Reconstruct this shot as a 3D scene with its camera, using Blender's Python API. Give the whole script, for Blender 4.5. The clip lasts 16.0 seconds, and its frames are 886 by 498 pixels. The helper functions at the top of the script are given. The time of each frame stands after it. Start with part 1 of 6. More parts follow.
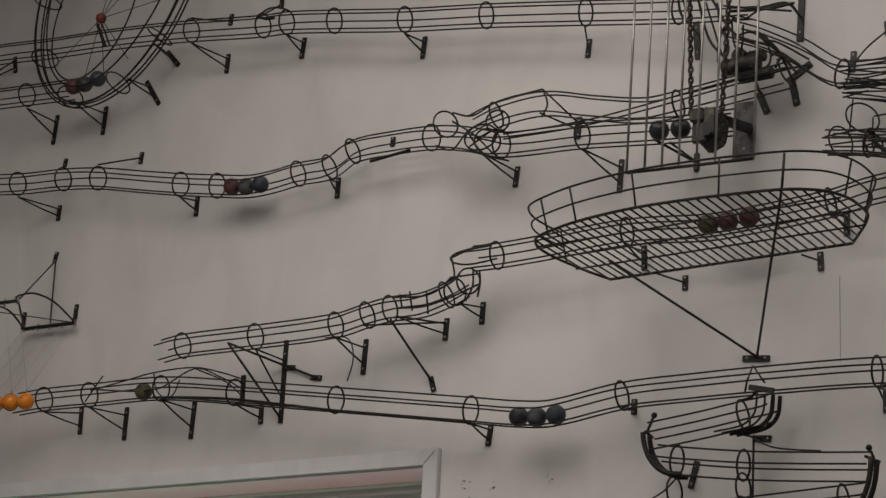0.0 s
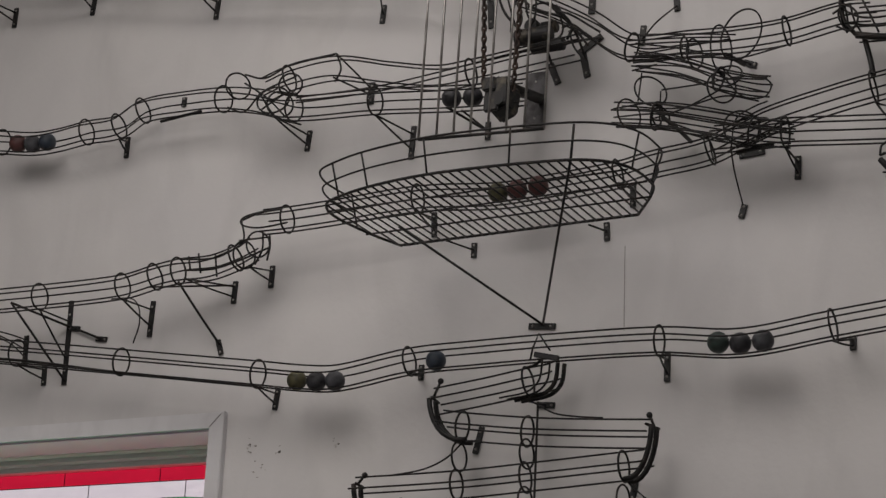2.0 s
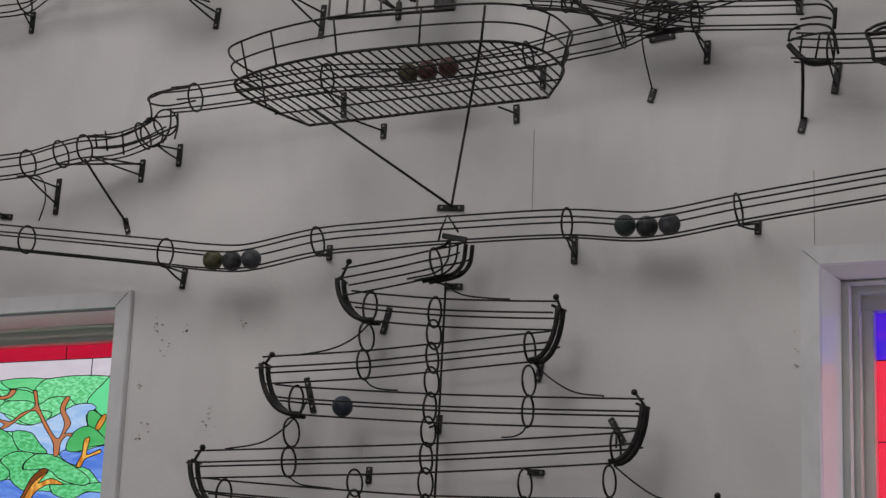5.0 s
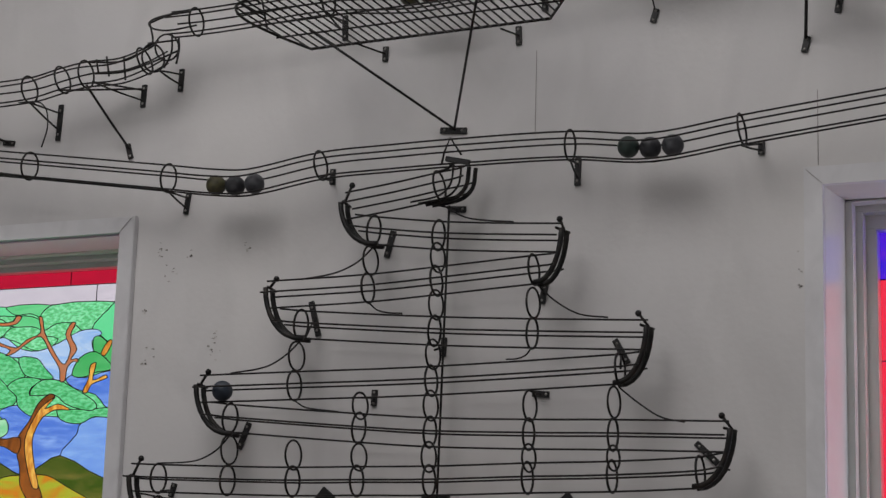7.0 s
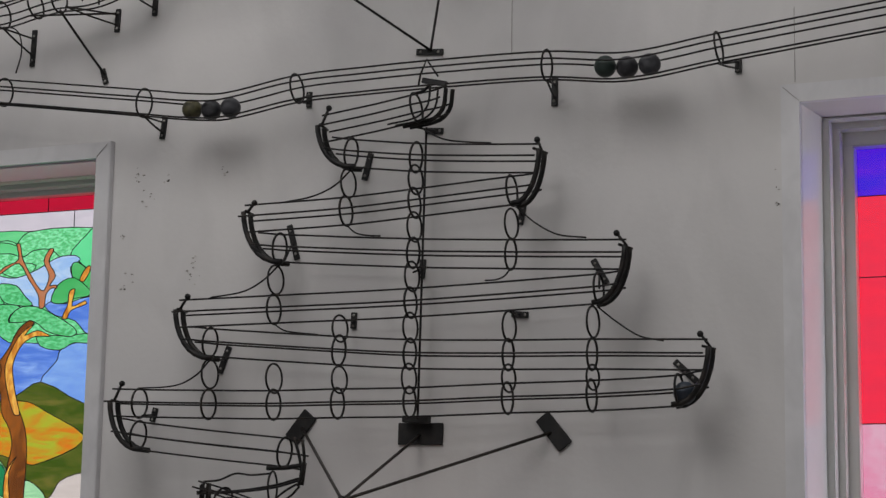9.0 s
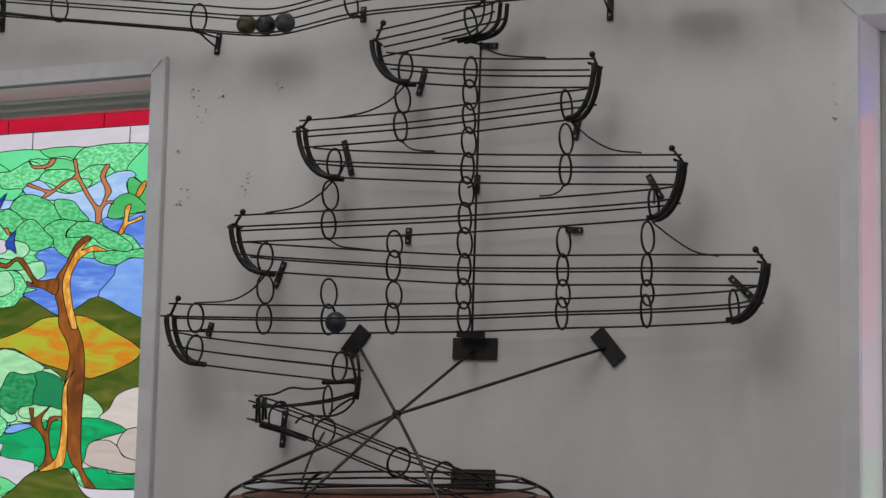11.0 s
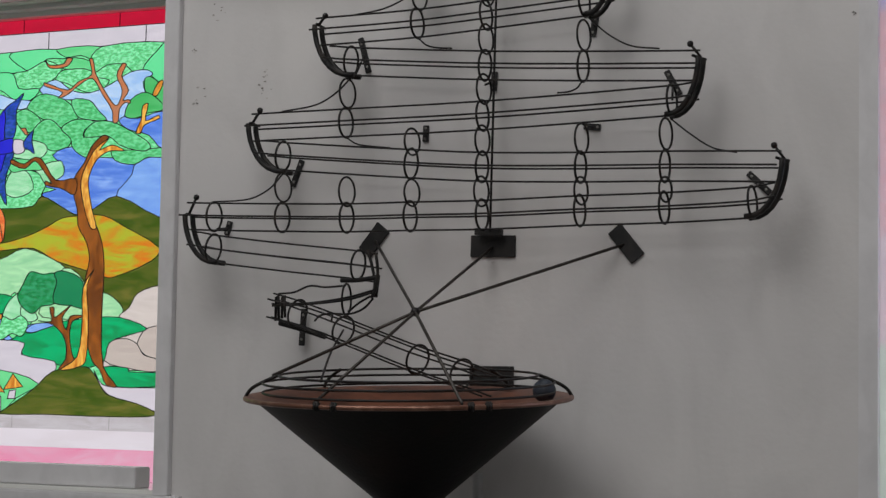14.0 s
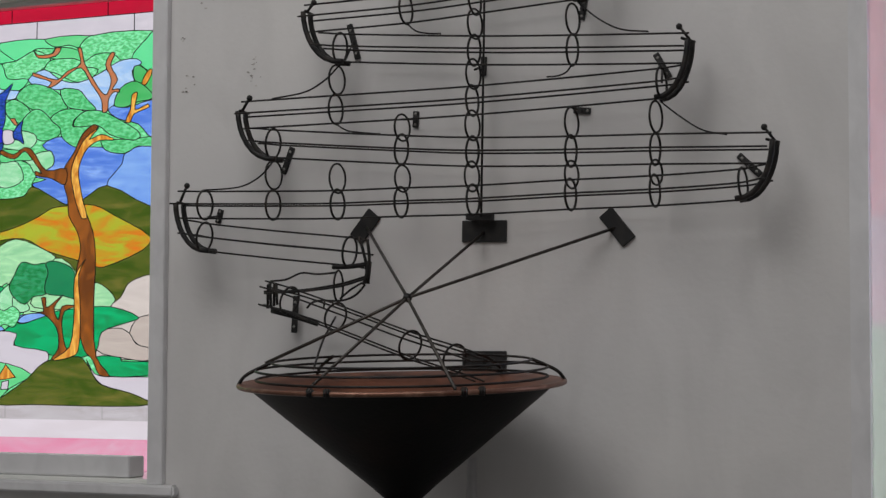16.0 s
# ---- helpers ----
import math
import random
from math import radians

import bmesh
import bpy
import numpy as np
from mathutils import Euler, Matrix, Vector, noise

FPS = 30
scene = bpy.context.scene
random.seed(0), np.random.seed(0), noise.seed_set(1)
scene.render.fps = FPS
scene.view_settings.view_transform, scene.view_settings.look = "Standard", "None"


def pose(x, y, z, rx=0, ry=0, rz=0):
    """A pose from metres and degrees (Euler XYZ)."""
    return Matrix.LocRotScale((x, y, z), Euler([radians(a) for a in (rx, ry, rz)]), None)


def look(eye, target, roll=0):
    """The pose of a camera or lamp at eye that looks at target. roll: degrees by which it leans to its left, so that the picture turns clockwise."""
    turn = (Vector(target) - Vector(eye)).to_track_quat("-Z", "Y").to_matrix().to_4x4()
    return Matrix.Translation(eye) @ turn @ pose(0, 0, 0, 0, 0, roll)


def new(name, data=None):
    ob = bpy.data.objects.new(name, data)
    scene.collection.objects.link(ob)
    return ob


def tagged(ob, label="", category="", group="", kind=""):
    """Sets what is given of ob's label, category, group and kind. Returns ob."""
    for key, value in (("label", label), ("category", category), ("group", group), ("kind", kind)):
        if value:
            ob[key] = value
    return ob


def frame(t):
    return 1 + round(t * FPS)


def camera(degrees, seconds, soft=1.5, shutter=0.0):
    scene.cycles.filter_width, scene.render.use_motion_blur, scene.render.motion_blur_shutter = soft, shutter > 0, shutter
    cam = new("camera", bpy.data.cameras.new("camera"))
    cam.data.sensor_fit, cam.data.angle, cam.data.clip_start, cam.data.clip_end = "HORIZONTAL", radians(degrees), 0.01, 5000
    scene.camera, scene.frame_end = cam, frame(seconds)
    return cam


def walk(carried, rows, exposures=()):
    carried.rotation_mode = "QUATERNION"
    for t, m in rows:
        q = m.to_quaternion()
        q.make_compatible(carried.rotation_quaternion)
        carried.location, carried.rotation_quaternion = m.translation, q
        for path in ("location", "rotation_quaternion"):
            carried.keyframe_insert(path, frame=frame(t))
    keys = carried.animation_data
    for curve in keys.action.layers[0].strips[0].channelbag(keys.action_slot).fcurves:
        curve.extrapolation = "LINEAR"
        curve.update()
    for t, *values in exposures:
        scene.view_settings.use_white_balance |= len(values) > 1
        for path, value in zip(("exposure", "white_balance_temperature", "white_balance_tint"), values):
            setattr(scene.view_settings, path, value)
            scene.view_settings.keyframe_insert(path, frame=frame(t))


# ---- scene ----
cam = camera(25.97, 16.0, soft=1.4)
EYE = (3.064, -4.7, 1.5)
# seconds, then the tilt, lean and turn of a camera held in one place
TURNS = [
    (0.0, 108.40, -3.22, 32.32),
    (0.5, 108.46, -2.83, 32.07),
    (1.0, 108.36, -2.75, 30.72),
    (1.5, 107.78, -2.70, 29.50),
    (2.0, 107.66, -2.37, 26.02),
    (2.5, 107.67, -2.09, 23.42),
    (3.0, 107.66, -2.01, 22.29),
    (3.5, 107.30, -2.68, 23.14),
    (4.0, 106.03, -2.76, 22.81),
    (4.5, 105.45, -2.51, 22.96),
    (4.7, 104.95, -2.32, 23.14),
    (7.0, 101.92, -1.73, 23.46),
    (7.5, 101.30, -1.62, 23.43),
    (8.0, 100.75, -1.13, 22.96),
    (8.2, 100.51, -1.04, 22.79),
    (10.5, 97.80, -1.11, 24.05),
    (11.0, 97.05, -1.20, 24.55),
    (11.5, 96.47, -1.21, 25.01),
    (12.0, 96.20, -1.00, 25.61),
    (12.5, 95.58, -0.90, 25.52),
    (13.0, 94.83, -0.87, 25.48),
    (13.5, 94.25, -0.96, 25.57),
    (14.0, 93.99, -0.95, 25.11),
    (14.5, 93.91, -0.94, 25.07),
    (15.0, 93.94, -0.76, 25.08),
    (15.5, 93.74, -0.58, 25.05),
    (16.0, 93.56, -0.25, 24.90),
]
walk(cam, [(t, pose(*EYE, rx, ry, rz)) for t, rx, ry, rz in TURNS],
     exposures=[(0.0, -0.24, 7150, 12.5), (1.0, -0.2, 7000, 12.8), (2.5, -0.33, 6700, 13), (4.5, -0.27, 6500, 12), (8.0, -0.25, 6450, 11), (11.0, -0.17, 6450, 9), (16.0, -0.13, 6450, 9)])

# ---- light ----
world = bpy.data.worlds.new("world")
scene.world = world
world.use_nodes = True
sky = world.node_tree.nodes.new("ShaderNodeTexSky")
sky.sky_type, sky.sun_disc = "NISHITA", False
sky.sun_elevation, sky.sun_rotation = radians(40), radians(20)
world.node_tree.links.new(sky.outputs[0], world.node_tree.nodes["Background"].inputs[0])
world.node_tree.nodes["Background"].inputs[1].default_value = 0.1


def lamp_pose(x, y):
    """A wide light panel just under the ceiling."""
    return look((x, y, 4.99), (x, y + 0.001, 0))


def ceiling_lamp(x, y, power, sx=2.3, sy=2.5, colour=(1.0, 0.975, 0.965)):
    data = bpy.data.lights.new("ceiling_lamp", "AREA")
    data.shape, data.size, data.size_y, data.energy, data.color = "RECTANGLE", sx, sy, power, colour
    lamp = new("ceiling_lamp_light", data)
    lamp.matrix_basis = lamp_pose(x, y)
    return lamp


DAYLIGHT = 1.3
LAMPS = [(0.3, -2.7, 86), (1.7, -2.7, 42), (0.4, -6.4, 67)]
for lx, ly, power in LAMPS:
    ceiling_lamp(lx, ly, power)
# the sky's light outside each window
for x, y, wide, power in ((-1.0, 0.9, 1.9, 1.5), (3.35, 0.75, 1.1, 25)):
    data = bpy.data.lights.new("window_daylight", "AREA")
    data.shape, data.size, data.size_y, data.energy, data.color = "RECTANGLE", wide, 1.5, power, (0.95, 0.97, 1.0)
    new("window_daylight", data).matrix_basis = look((x, y, 1.95), (x - 0.6 * (x > 0), -1, 1.9))


# ---- materials ----
def material(name, colour, rough=0.6, metal=0.0, second=None, scale=8.0, low=0.4, high=0.65, bump=0.1, bump_scale=60.0, spec=0.5, stain=None):
    m = bpy.data.materials.new(name)
    m.use_nodes = True
    nt = m.node_tree
    b = nt.nodes["Principled BSDF"]
    b.inputs["Roughness"].default_value, b.inputs["Metallic"].default_value = rough, metal
    b.inputs["Specular IOR Level"].default_value = spec
    co = nt.nodes.new("ShaderNodeTexCoord")
    n = nt.nodes.new("ShaderNodeTexNoise")
    n.inputs["Scale"].default_value, n.inputs["Detail"].default_value = scale, 6
    nt.links.new(co.outputs["Object"], n.inputs["Vector"])
    ramp = nt.nodes.new("ShaderNodeValToRGB")
    ramp.color_ramp.elements[0].position, ramp.color_ramp.elements[1].position = low, high
    ramp.color_ramp.elements[0].color = (*colour, 1)
    ramp.color_ramp.elements[1].color = (*(second or tuple(c * 0.8 for c in colour)), 1)
    nt.links.new(n.outputs[0], ramp.inputs[0])
    colour_out = ramp.outputs[0]
    if stain:
        # a second, finer layer of faint stains
        n2 = nt.nodes.new("ShaderNodeTexNoise")
        n2.inputs["Scale"].default_value, n2.inputs["Detail"].default_value, n2.inputs["Distortion"].default_value = stain[0], 8, 0.8
        stretch = nt.nodes.new("ShaderNodeMapping")
        stretch.inputs["Scale"].default_value = (1.0, 1.0, stain[2])
        nt.links.new(co.outputs["Object"], stretch.inputs["Vector"])
        nt.links.new(stretch.outputs[0], n2.inputs["Vector"])
        r2 = nt.nodes.new("ShaderNodeValToRGB")
        r2.color_ramp.elements[0].position, r2.color_ramp.elements[1].position = 0.42, 0.72
        r2.color_ramp.elements[0].color, r2.color_ramp.elements[1].color = (1, 1, 1, 1), (*[stain[1]] * 3, 1)
        mul = nt.nodes.new("ShaderNodeMix")
        mul.data_type, mul.blend_type = "RGBA", "MULTIPLY"
        mul.inputs["Factor"].default_value = 1.0
        nt.links.new(n2.outputs[0], r2.inputs[0])
        nt.links.new(colour_out, mul.inputs["A"])
        nt.links.new(r2.outputs[0], mul.inputs["B"])
        colour_out = mul.outputs["Result"]
    nt.links.new(colour_out, b.inputs["Base Color"])
    f = nt.nodes.new("ShaderNodeTexNoise")
    f.inputs["Scale"].default_value, f.inputs["Detail"].default_value = bump_scale, 4
    nt.links.new(co.outputs["Object"], f.inputs["Vector"])
    bm = nt.nodes.new("ShaderNodeBump")
    bm.inputs["Strength"].default_value, bm.inputs["Distance"].default_value = bump, 0.002
    nt.links.new(f.outputs[0], bm.inputs["Height"])
    nt.links.new(bm.outputs[0], b.inputs["Normal"])
    return m


IRON = material("black_iron", (0.012, 0.0115, 0.0115), 0.5, 0.15, (0.035, 0.027, 0.022), 25, 0.48, 0.78, 0.3, 220, spec=0.3)
PLATE = material("plate_iron", (0.012, 0.012, 0.0125), 0.55, 0.2, (0.03, 0.026, 0.024), 30, 0.45, 0.75, 0.3, 160)
STEEL = material("dull_steel", (0.36, 0.35, 0.33), 0.4, 0.8, (0.18, 0.165, 0.155), 18, 0.4, 0.7, 0.2, 200)
WALL = material("wall_paint", (0.61, 0.595, 0.583), 0.7, 0, (0.557, 0.546, 0.545), 1.7, 0.35, 0.7, 0.3, 55, stain=(5.0, 0.9, 0.5))
CASING = material("white_casing_paint", (0.64, 0.635, 0.645), 0.45, 0, (0.58, 0.575, 0.585), 6, 0.4, 0.7, 0.1, 70, stain=(14.0, 0.9, 0.6))
REVEAL = material("reveal_paint", (0.74, 0.745, 0.715), 0.2, 0, (0.69, 0.695, 0.665), 6, 0.4, 0.7, 0.1, 70)
CEILING = material("ceiling_paint", (0.75, 0.74, 0.72), 0.8)
FLOOR = material("floor_vinyl", (0.24, 0.235, 0.23), 0.5, 0, (0.19, 0.185, 0.18), 3)
COPPER = material("brown_copper", (0.27, 0.1, 0.055), 0.42, 0.6, (0.13, 0.05, 0.032), 7, 0.35, 0.7, 0.2, 40, stain=(16.0, 0.6, 1.0))
RIM = material("worn_rim", (0.16, 0.075, 0.05), 0.4, 0.6, (0.3, 0.17, 0.12), 30, 0.5, 0.75, 0.2, 80)
ROD = material("grey_iron_rod", (0.055, 0.048, 0.042), 0.45, 0.5, (0.03, 0.025, 0.022), 30, 0.4, 0.7, 0.2, 150)
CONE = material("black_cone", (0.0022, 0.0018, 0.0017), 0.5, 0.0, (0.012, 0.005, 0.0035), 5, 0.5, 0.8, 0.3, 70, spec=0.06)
# lilac stands in for the light on the left window's soffit
SOFFIT_LIGHT = material("lilac_soffit_light", (0.8, 0.66, 0.78), 0.3, 0, (0.76, 0.63, 0.74), 6, 0.4, 0.7, 0.1, 70)
LEAD = material("lead_came", (0.03, 0.03, 0.03), 0.5, 0.5)
STRING = material("nylon_string", (0.45, 0.43, 0.4), 0.4)
MARK = material("plaster_scuff", (0.12, 0.11, 0.1), 0.9, 0, (0.5, 0.48, 0.45), 60, 0.4, 0.6)
SEAM = material("wall_seam", (0.3, 0.28, 0.26), 0.9)
LAMPCASE = material("lamp_case", (0.8, 0.8, 0.8), 0.4)
BALLS = {
    "olive": material("olive_ball", (0.075, 0.068, 0.03), 0.55, 0, (0.035, 0.034, 0.02), 45, 0.4, 0.65, 0.15, 150),
    "black": material("black_ball", (0.02, 0.02, 0.024), 0.5, 0, (0.05, 0.05, 0.055), 45, 0.45, 0.7, 0.15, 150),
    "grey": material("grey_ball", (0.06, 0.062, 0.07), 0.55, 0, (0.03, 0.03, 0.036), 45, 0.4, 0.65, 0.15, 150),
    "blue": material("dark_blue_ball", (0.022, 0.032, 0.048), 0.5, 0, (0.04, 0.045, 0.055), 45, 0.45, 0.7, 0.15, 150),
    "green": material("dark_green_ball", (0.022, 0.038, 0.032), 0.5, 0, (0.04, 0.05, 0.044), 45, 0.45, 0.7, 0.15, 150),
    "maroon": material("maroon_ball", (0.085, 0.03, 0.028), 0.55, 0, (0.045, 0.022, 0.02), 45, 0.45, 0.7, 0.15, 150),
    "orange": material("orange_ball", (0.75, 0.24, 0.02), 0.35, 0, (0.6, 0.17, 0.01), 20, 0.4, 0.7, 0.05, 150),
    "red": material("red_ball", (0.17, 0.022, 0.014), 0.4, 0, (0.04, 0.012, 0.01), 40, 0.42, 0.6),
}


# ---- mesh helpers ----
def link(name, bm, mat, parent=None, label="", smooth=True):
    me = bpy.data.meshes.new(name)
    bmesh.ops.recalc_face_normals(bm, faces=bm.faces)
    bm.to_mesh(me)
    bm.free()
    me.materials.append(mat)
    if smooth:
        for p in me.polygons:
            p.use_smooth = True
    ob = new(name, me)
    if parent:
        ob.parent = parent
    if label:
        ob["label"] = label
    return ob


def part(name, bm, mat, parent, label="", smooth=True):
    return link(name, bm, mat, parent, label, smooth)


def thing(name, label, category, group="", at=(0, 0, 0)):
    e = tagged(new(name), label, category, group)
    e.location = at
    return e


def box(bm, lo, hi, m=None, bevel=0.0):
    c = [(a + b) / 2 for a, b in zip(lo, hi)]
    s = [max(abs(b - a), 1e-4) for a, b in zip(lo, hi)]
    r = bmesh.ops.create_cube(bm, size=1, matrix=Matrix.Translation(c) @ Matrix.Diagonal((*s, 1)))
    if bevel:
        es = list({e for v in r["verts"] for e in v.link_edges})
        bmesh.ops.bevel(bm, geom=es, offset=bevel, segments=2, affect="EDGES")
    elif m:
        bmesh.ops.transform(bm, matrix=m, verts=r["verts"])
    return bm


def smooth_path(pts, n=6, closed=False):
    pts = [Vector(p) for p in pts]
    if len(pts) < 3:
        return pts
    out = []
    k = len(pts)
    for i in range(k if closed else k - 1):
        p1, p2 = pts[i], pts[(i + 1) % k]
        p0 = pts[i - 1] if (i or closed) else p1 * 2 - p2
        p3 = pts[(i + 2) % k] if (closed or i + 2 < k) else p2 * 2 - p1
        d = max((p2 - p1).length, 1e-4)
        t1 = (p2 - p0) * (d / max((p2 - p1).length + (p1 - p0).length, 1e-4))
        t2 = (p3 - p1) * (d / max((p3 - p2).length + (p2 - p1).length, 1e-4))
        for j in range(n):
            u = j / n
            out.append(p1 * (2 * u**3 - 3 * u**2 + 1) + t1 * (u**3 - 2 * u**2 + u) + p2 * (3 * u**2 - 2 * u**3) + t2 * (u**3 - u**2))
    if not closed:
        out.append(pts[-1])
    return out


def tube(bm, pts, r, sides=6, closed=False):
    pts = [Vector(p) for p in pts]
    k = len(pts)
    loops = []
    up = None
    for i, p in enumerate(pts):
        a = pts[i - 1] if (i or closed) else p
        b = pts[(i + 1) % k] if (closed or i + 1 < k) else p
        d = (b - a).normalized()
        if up is None:
            up = d.orthogonal().normalized()
        up = (up - d * up.dot(d)).normalized()
        side = d.cross(up)
        loops.append([bm.verts.new(p + (up * math.cos(2 * math.pi * j / sides) + side * math.sin(2 * math.pi * j / sides)) * r) for j in range(sides)])
    for i in range(k if closed else k - 1):
        u, v = loops[i], loops[(i + 1) % k]
        shift = 0
        if closed and i == k - 1:
            shift = min(range(sides), key=lambda s: (u[0].co - v[s].co).length)
        for j in range(sides):
            bm.faces.new((u[j], u[(j + 1) % sides], v[(j + 1 + shift) % sides], v[(j + shift) % sides]))
    if not closed:
        bm.faces.new(loops[0])
        bm.faces.new(list(reversed(loops[-1])))
    return bm


def wire(name, pts, parent, r=0.0024, mat=None, n=6, closed=False, label=""):
    return part(name, tube(bmesh.new(), smooth_path(pts, n, closed), r, 6, closed), mat or IRON, parent, label)


def circle(centre, a, b, ra, rb=None, n=28):
    c, a, b = Vector(centre), Vector(a), Vector(b)
    rb = rb or ra
    return [c + a * (ra * math.cos(2 * math.pi * i / n)) + b * (rb * math.sin(2 * math.pi * i / n)) for i in range(n)]


def ring(name, centre, along, radius, parent, r=0.003, tall=1.0):
    t = Vector(along).normalized()
    side = t.cross(Vector((0, 0, 1))).normalized()
    up = side.cross(t)
    return part(name, tube(bmesh.new(), circle(centre, side, up, radius, radius * tall), r, 6, True), IRON, parent)


def plate(name, top, bottom, parent, width=0.017, thick=0.007, mat=None, screws=True):
    a, b = Vector(top), Vector(bottom)
    d = (b - a)
    m = Matrix.Translation((a + b) / 2) @ Matrix.Rotation(math.atan2(d.x, -d.z), 4, "Y").inverted()
    bm = box(bmesh.new(), (-width / 2, -thick, -d.length / 2), (width / 2, 0.0, d.length / 2), bevel=0.0012)
    bmesh.ops.transform(bm, matrix=m, verts=bm.verts)
    ob = part(name, bm, mat or PLATE, parent, smooth=False)
    if screws:
        for f in (-0.33, 0.33):
            s = bmesh.new()
            bmesh.ops.create_uvsphere(s, u_segments=8, v_segments=5, radius=0.004, matrix=m @ Matrix.Translation((0, -thick, f * d.length)) @ Matrix.Diagonal((1, 0.5, 1, 1)))
            part("screw", s, STEEL, ob)
    return ob


def bracket(parent, foot, top, bottom, two=True):
    """A wall plate with one or two rods that carry the track's foot."""
    p = plate("wall_plate", top, bottom, parent)
    a, b = Vector(top), Vector(bottom)
    out = Vector((0, -0.006, 0))
    f = Vector(foot)
    hi, lo = a.lerp(b, 0.25) + out, a.lerp(b, 0.7) + out
    wire("arm", [f, hi] if two else [f, a.lerp(b, 0.5) + out], parent, 0.003)
    if two:
        wire("arm", [f, f.lerp(lo, 0.5) + Vector((0, 0, -0.002)), lo], parent, 0.003)
    return p


FIVE = (90, 20, 165, -65, -115)
FOUR = (90, 0, 180, -90)


def track(label, pts, rings=(), angles=FIVE, radius=0.041, rail=0.0025, brackets=(), parent=None, ring_wire=0.003, category="ball track", n=6, within=None):
    """A cage of rails round the line of pts, held by rings at the given points."""
    t = parent or thing("ball_track", label, category, "ball tracks on the wall")
    line = smooth_path(pts, n)
    tang = []
    for i in range(len(line)):
        tang.append((line[min(i + 1, len(line) - 1)] - line[max(i - 1, 0)]).normalized())
    for a in angles:
        ca, sa = math.cos(radians(a)), math.sin(radians(a))
        rail_pts = []
        for p, d in zip(line, tang):
            side = d.cross(Vector((0, 0, 1))).normalized()
            if side.y > 0:
                side = -side
            up = Vector((0, 0, 1))
            up = (up - d * up.dot(d)).normalized()
            q = p + (side * -ca + up * sa) * (radius - 0.003)
            rail_pts.append(q)
        if within:
            # cut the rail where it meets the curve
            kept = []
            for a, b in zip(rail_pts, rail_pts[1:]):
                for j in range(8):
                    q = a.lerp(b, j / 8)
                    if within(q):
                        kept.append(q)
            rail_pts = kept + [rail_pts[-1]] if within(rail_pts[-1]) else kept
        part("rail", tube(bmesh.new(), rail_pts, rail), IRON, t)
    for i in rings:
        j = i * n if len(pts) > 2 else (0 if i == 0 else -1)
        ring("ring", line[j], tang[j], radius, t, ring_wire)
    for b in brackets:
        bracket(t, *b)
    return t


def ball(colour, at, label, radius=0.0286):
    bm = bmesh.new()
    bmesh.ops.create_uvsphere(bm, u_segments=32, v_segments=20, radius=radius)
    ob = link("ball", bm, BALLS[colour])
    ob.location = at
    return tagged(ob, label, "ball", "rolling balls")


# ---- the room ----
def slab(name, lo, hi, mat, label, category):
    return tagged(link(name, box(bmesh.new(), lo, hi), mat, smooth=False), label, category, kind="structure")


WX = (-1.95, -0.045)      # clear opening of the left window
RX = (2.036, 3.936)        # of the right window
WZ = (1.165, 2.688)
DEEP = 0.46


def front_wall():
    bm = bmesh.new()
    xs = [-4.5, WX[0], WX[1], RX[0], RX[1], 6.0]
    zs = [0, WZ[0], WZ[1], 5.05]
    for i in range(5):
        for j in range(3):
            if j == 1 and i in (1, 3):
                continue
            box(bm, (xs[i], 0, zs[j]), (xs[i + 1], DEEP, zs[j + 1]))
    bmesh.ops.remove_doubles(bm, verts=bm.verts, dist=1e-5)
    seen, gone = {}, []
    for f in bm.faces:
        key = tuple(round(c, 4) for c in f.calc_center_median())
        if key in seen:
            gone += [f, seen[key]]
        seen[key] = f
    bmesh.ops.delete(bm, geom=gone, context="FACES")
    return tagged(link("wall_north", bm, WALL, smooth=False), "off-white painted plaster wall with scuffs and smudges", "wall", kind="structure")


front_wall()
slab("floor", (-4.5, -9.0, -0.1), (6.0, 0.0, 0.0), FLOOR, "plain brown vinyl floor of the hall", "floor")
slab("ceiling", (-4.5, -9.0, 5.05), (6.0, DEEP, 5.15), CEILING, "plain white ceiling above the hall", "ceiling")
slab("wall_south", (-4.5, -9.2, 0.0), (6.0, -9.0, 5.05), WALL, "plain off-white wall behind the camera", "wall")
slab("wall_west", (-4.7, -9.2, 0.0), (-4.5, DEEP, 5.05), WALL, "plain off-white side wall", "wall")
slab("wall_east", (6.0, -9.2, 0.0), (6.2, DEEP, 5.05), WALL, "plain off-white side wall", "wall")
for lx, ly, power in LAMPS:
    lamp = thing("ceiling_light", "white fluorescent ceiling light with a flat case", "ceiling light", "ceiling lights")
    bm = box(bmesh.new(), (-1.17, -1.27, 0.008), (1.17, 1.27, 0.04), bevel=0.004)
    bmesh.ops.transform(bm, matrix=lamp_pose(lx, ly), verts=bm.verts)
    part("case", bm, LAMPCASE, lamp, smooth=False)
    for dx in (-0.6, 0.6):
        part("hanger", tube(bmesh.new(), [(lx + dx, ly, 5.01), (lx + dx, ly, 5.05)], 0.008), LAMPCASE, lamp)


# ---- the windows ----
def board(outline):
    """A mitred casing board on the wall, from its outline (x, z)."""
    bm = bmesh.new()
    front, back = [[bm.verts.new((x, y, z)) for x, z in outline] for y in (-0.021, 0.0)]
    bm.faces.new(front)
    bm.faces.new(back)
    for i in range(len(outline)):
        bm.faces.new((front[i], front[i - 1], back[i - 1], back[i]))
    bmesh.ops.recalc_face_normals(bm, faces=list(bm.faces))
    return bm


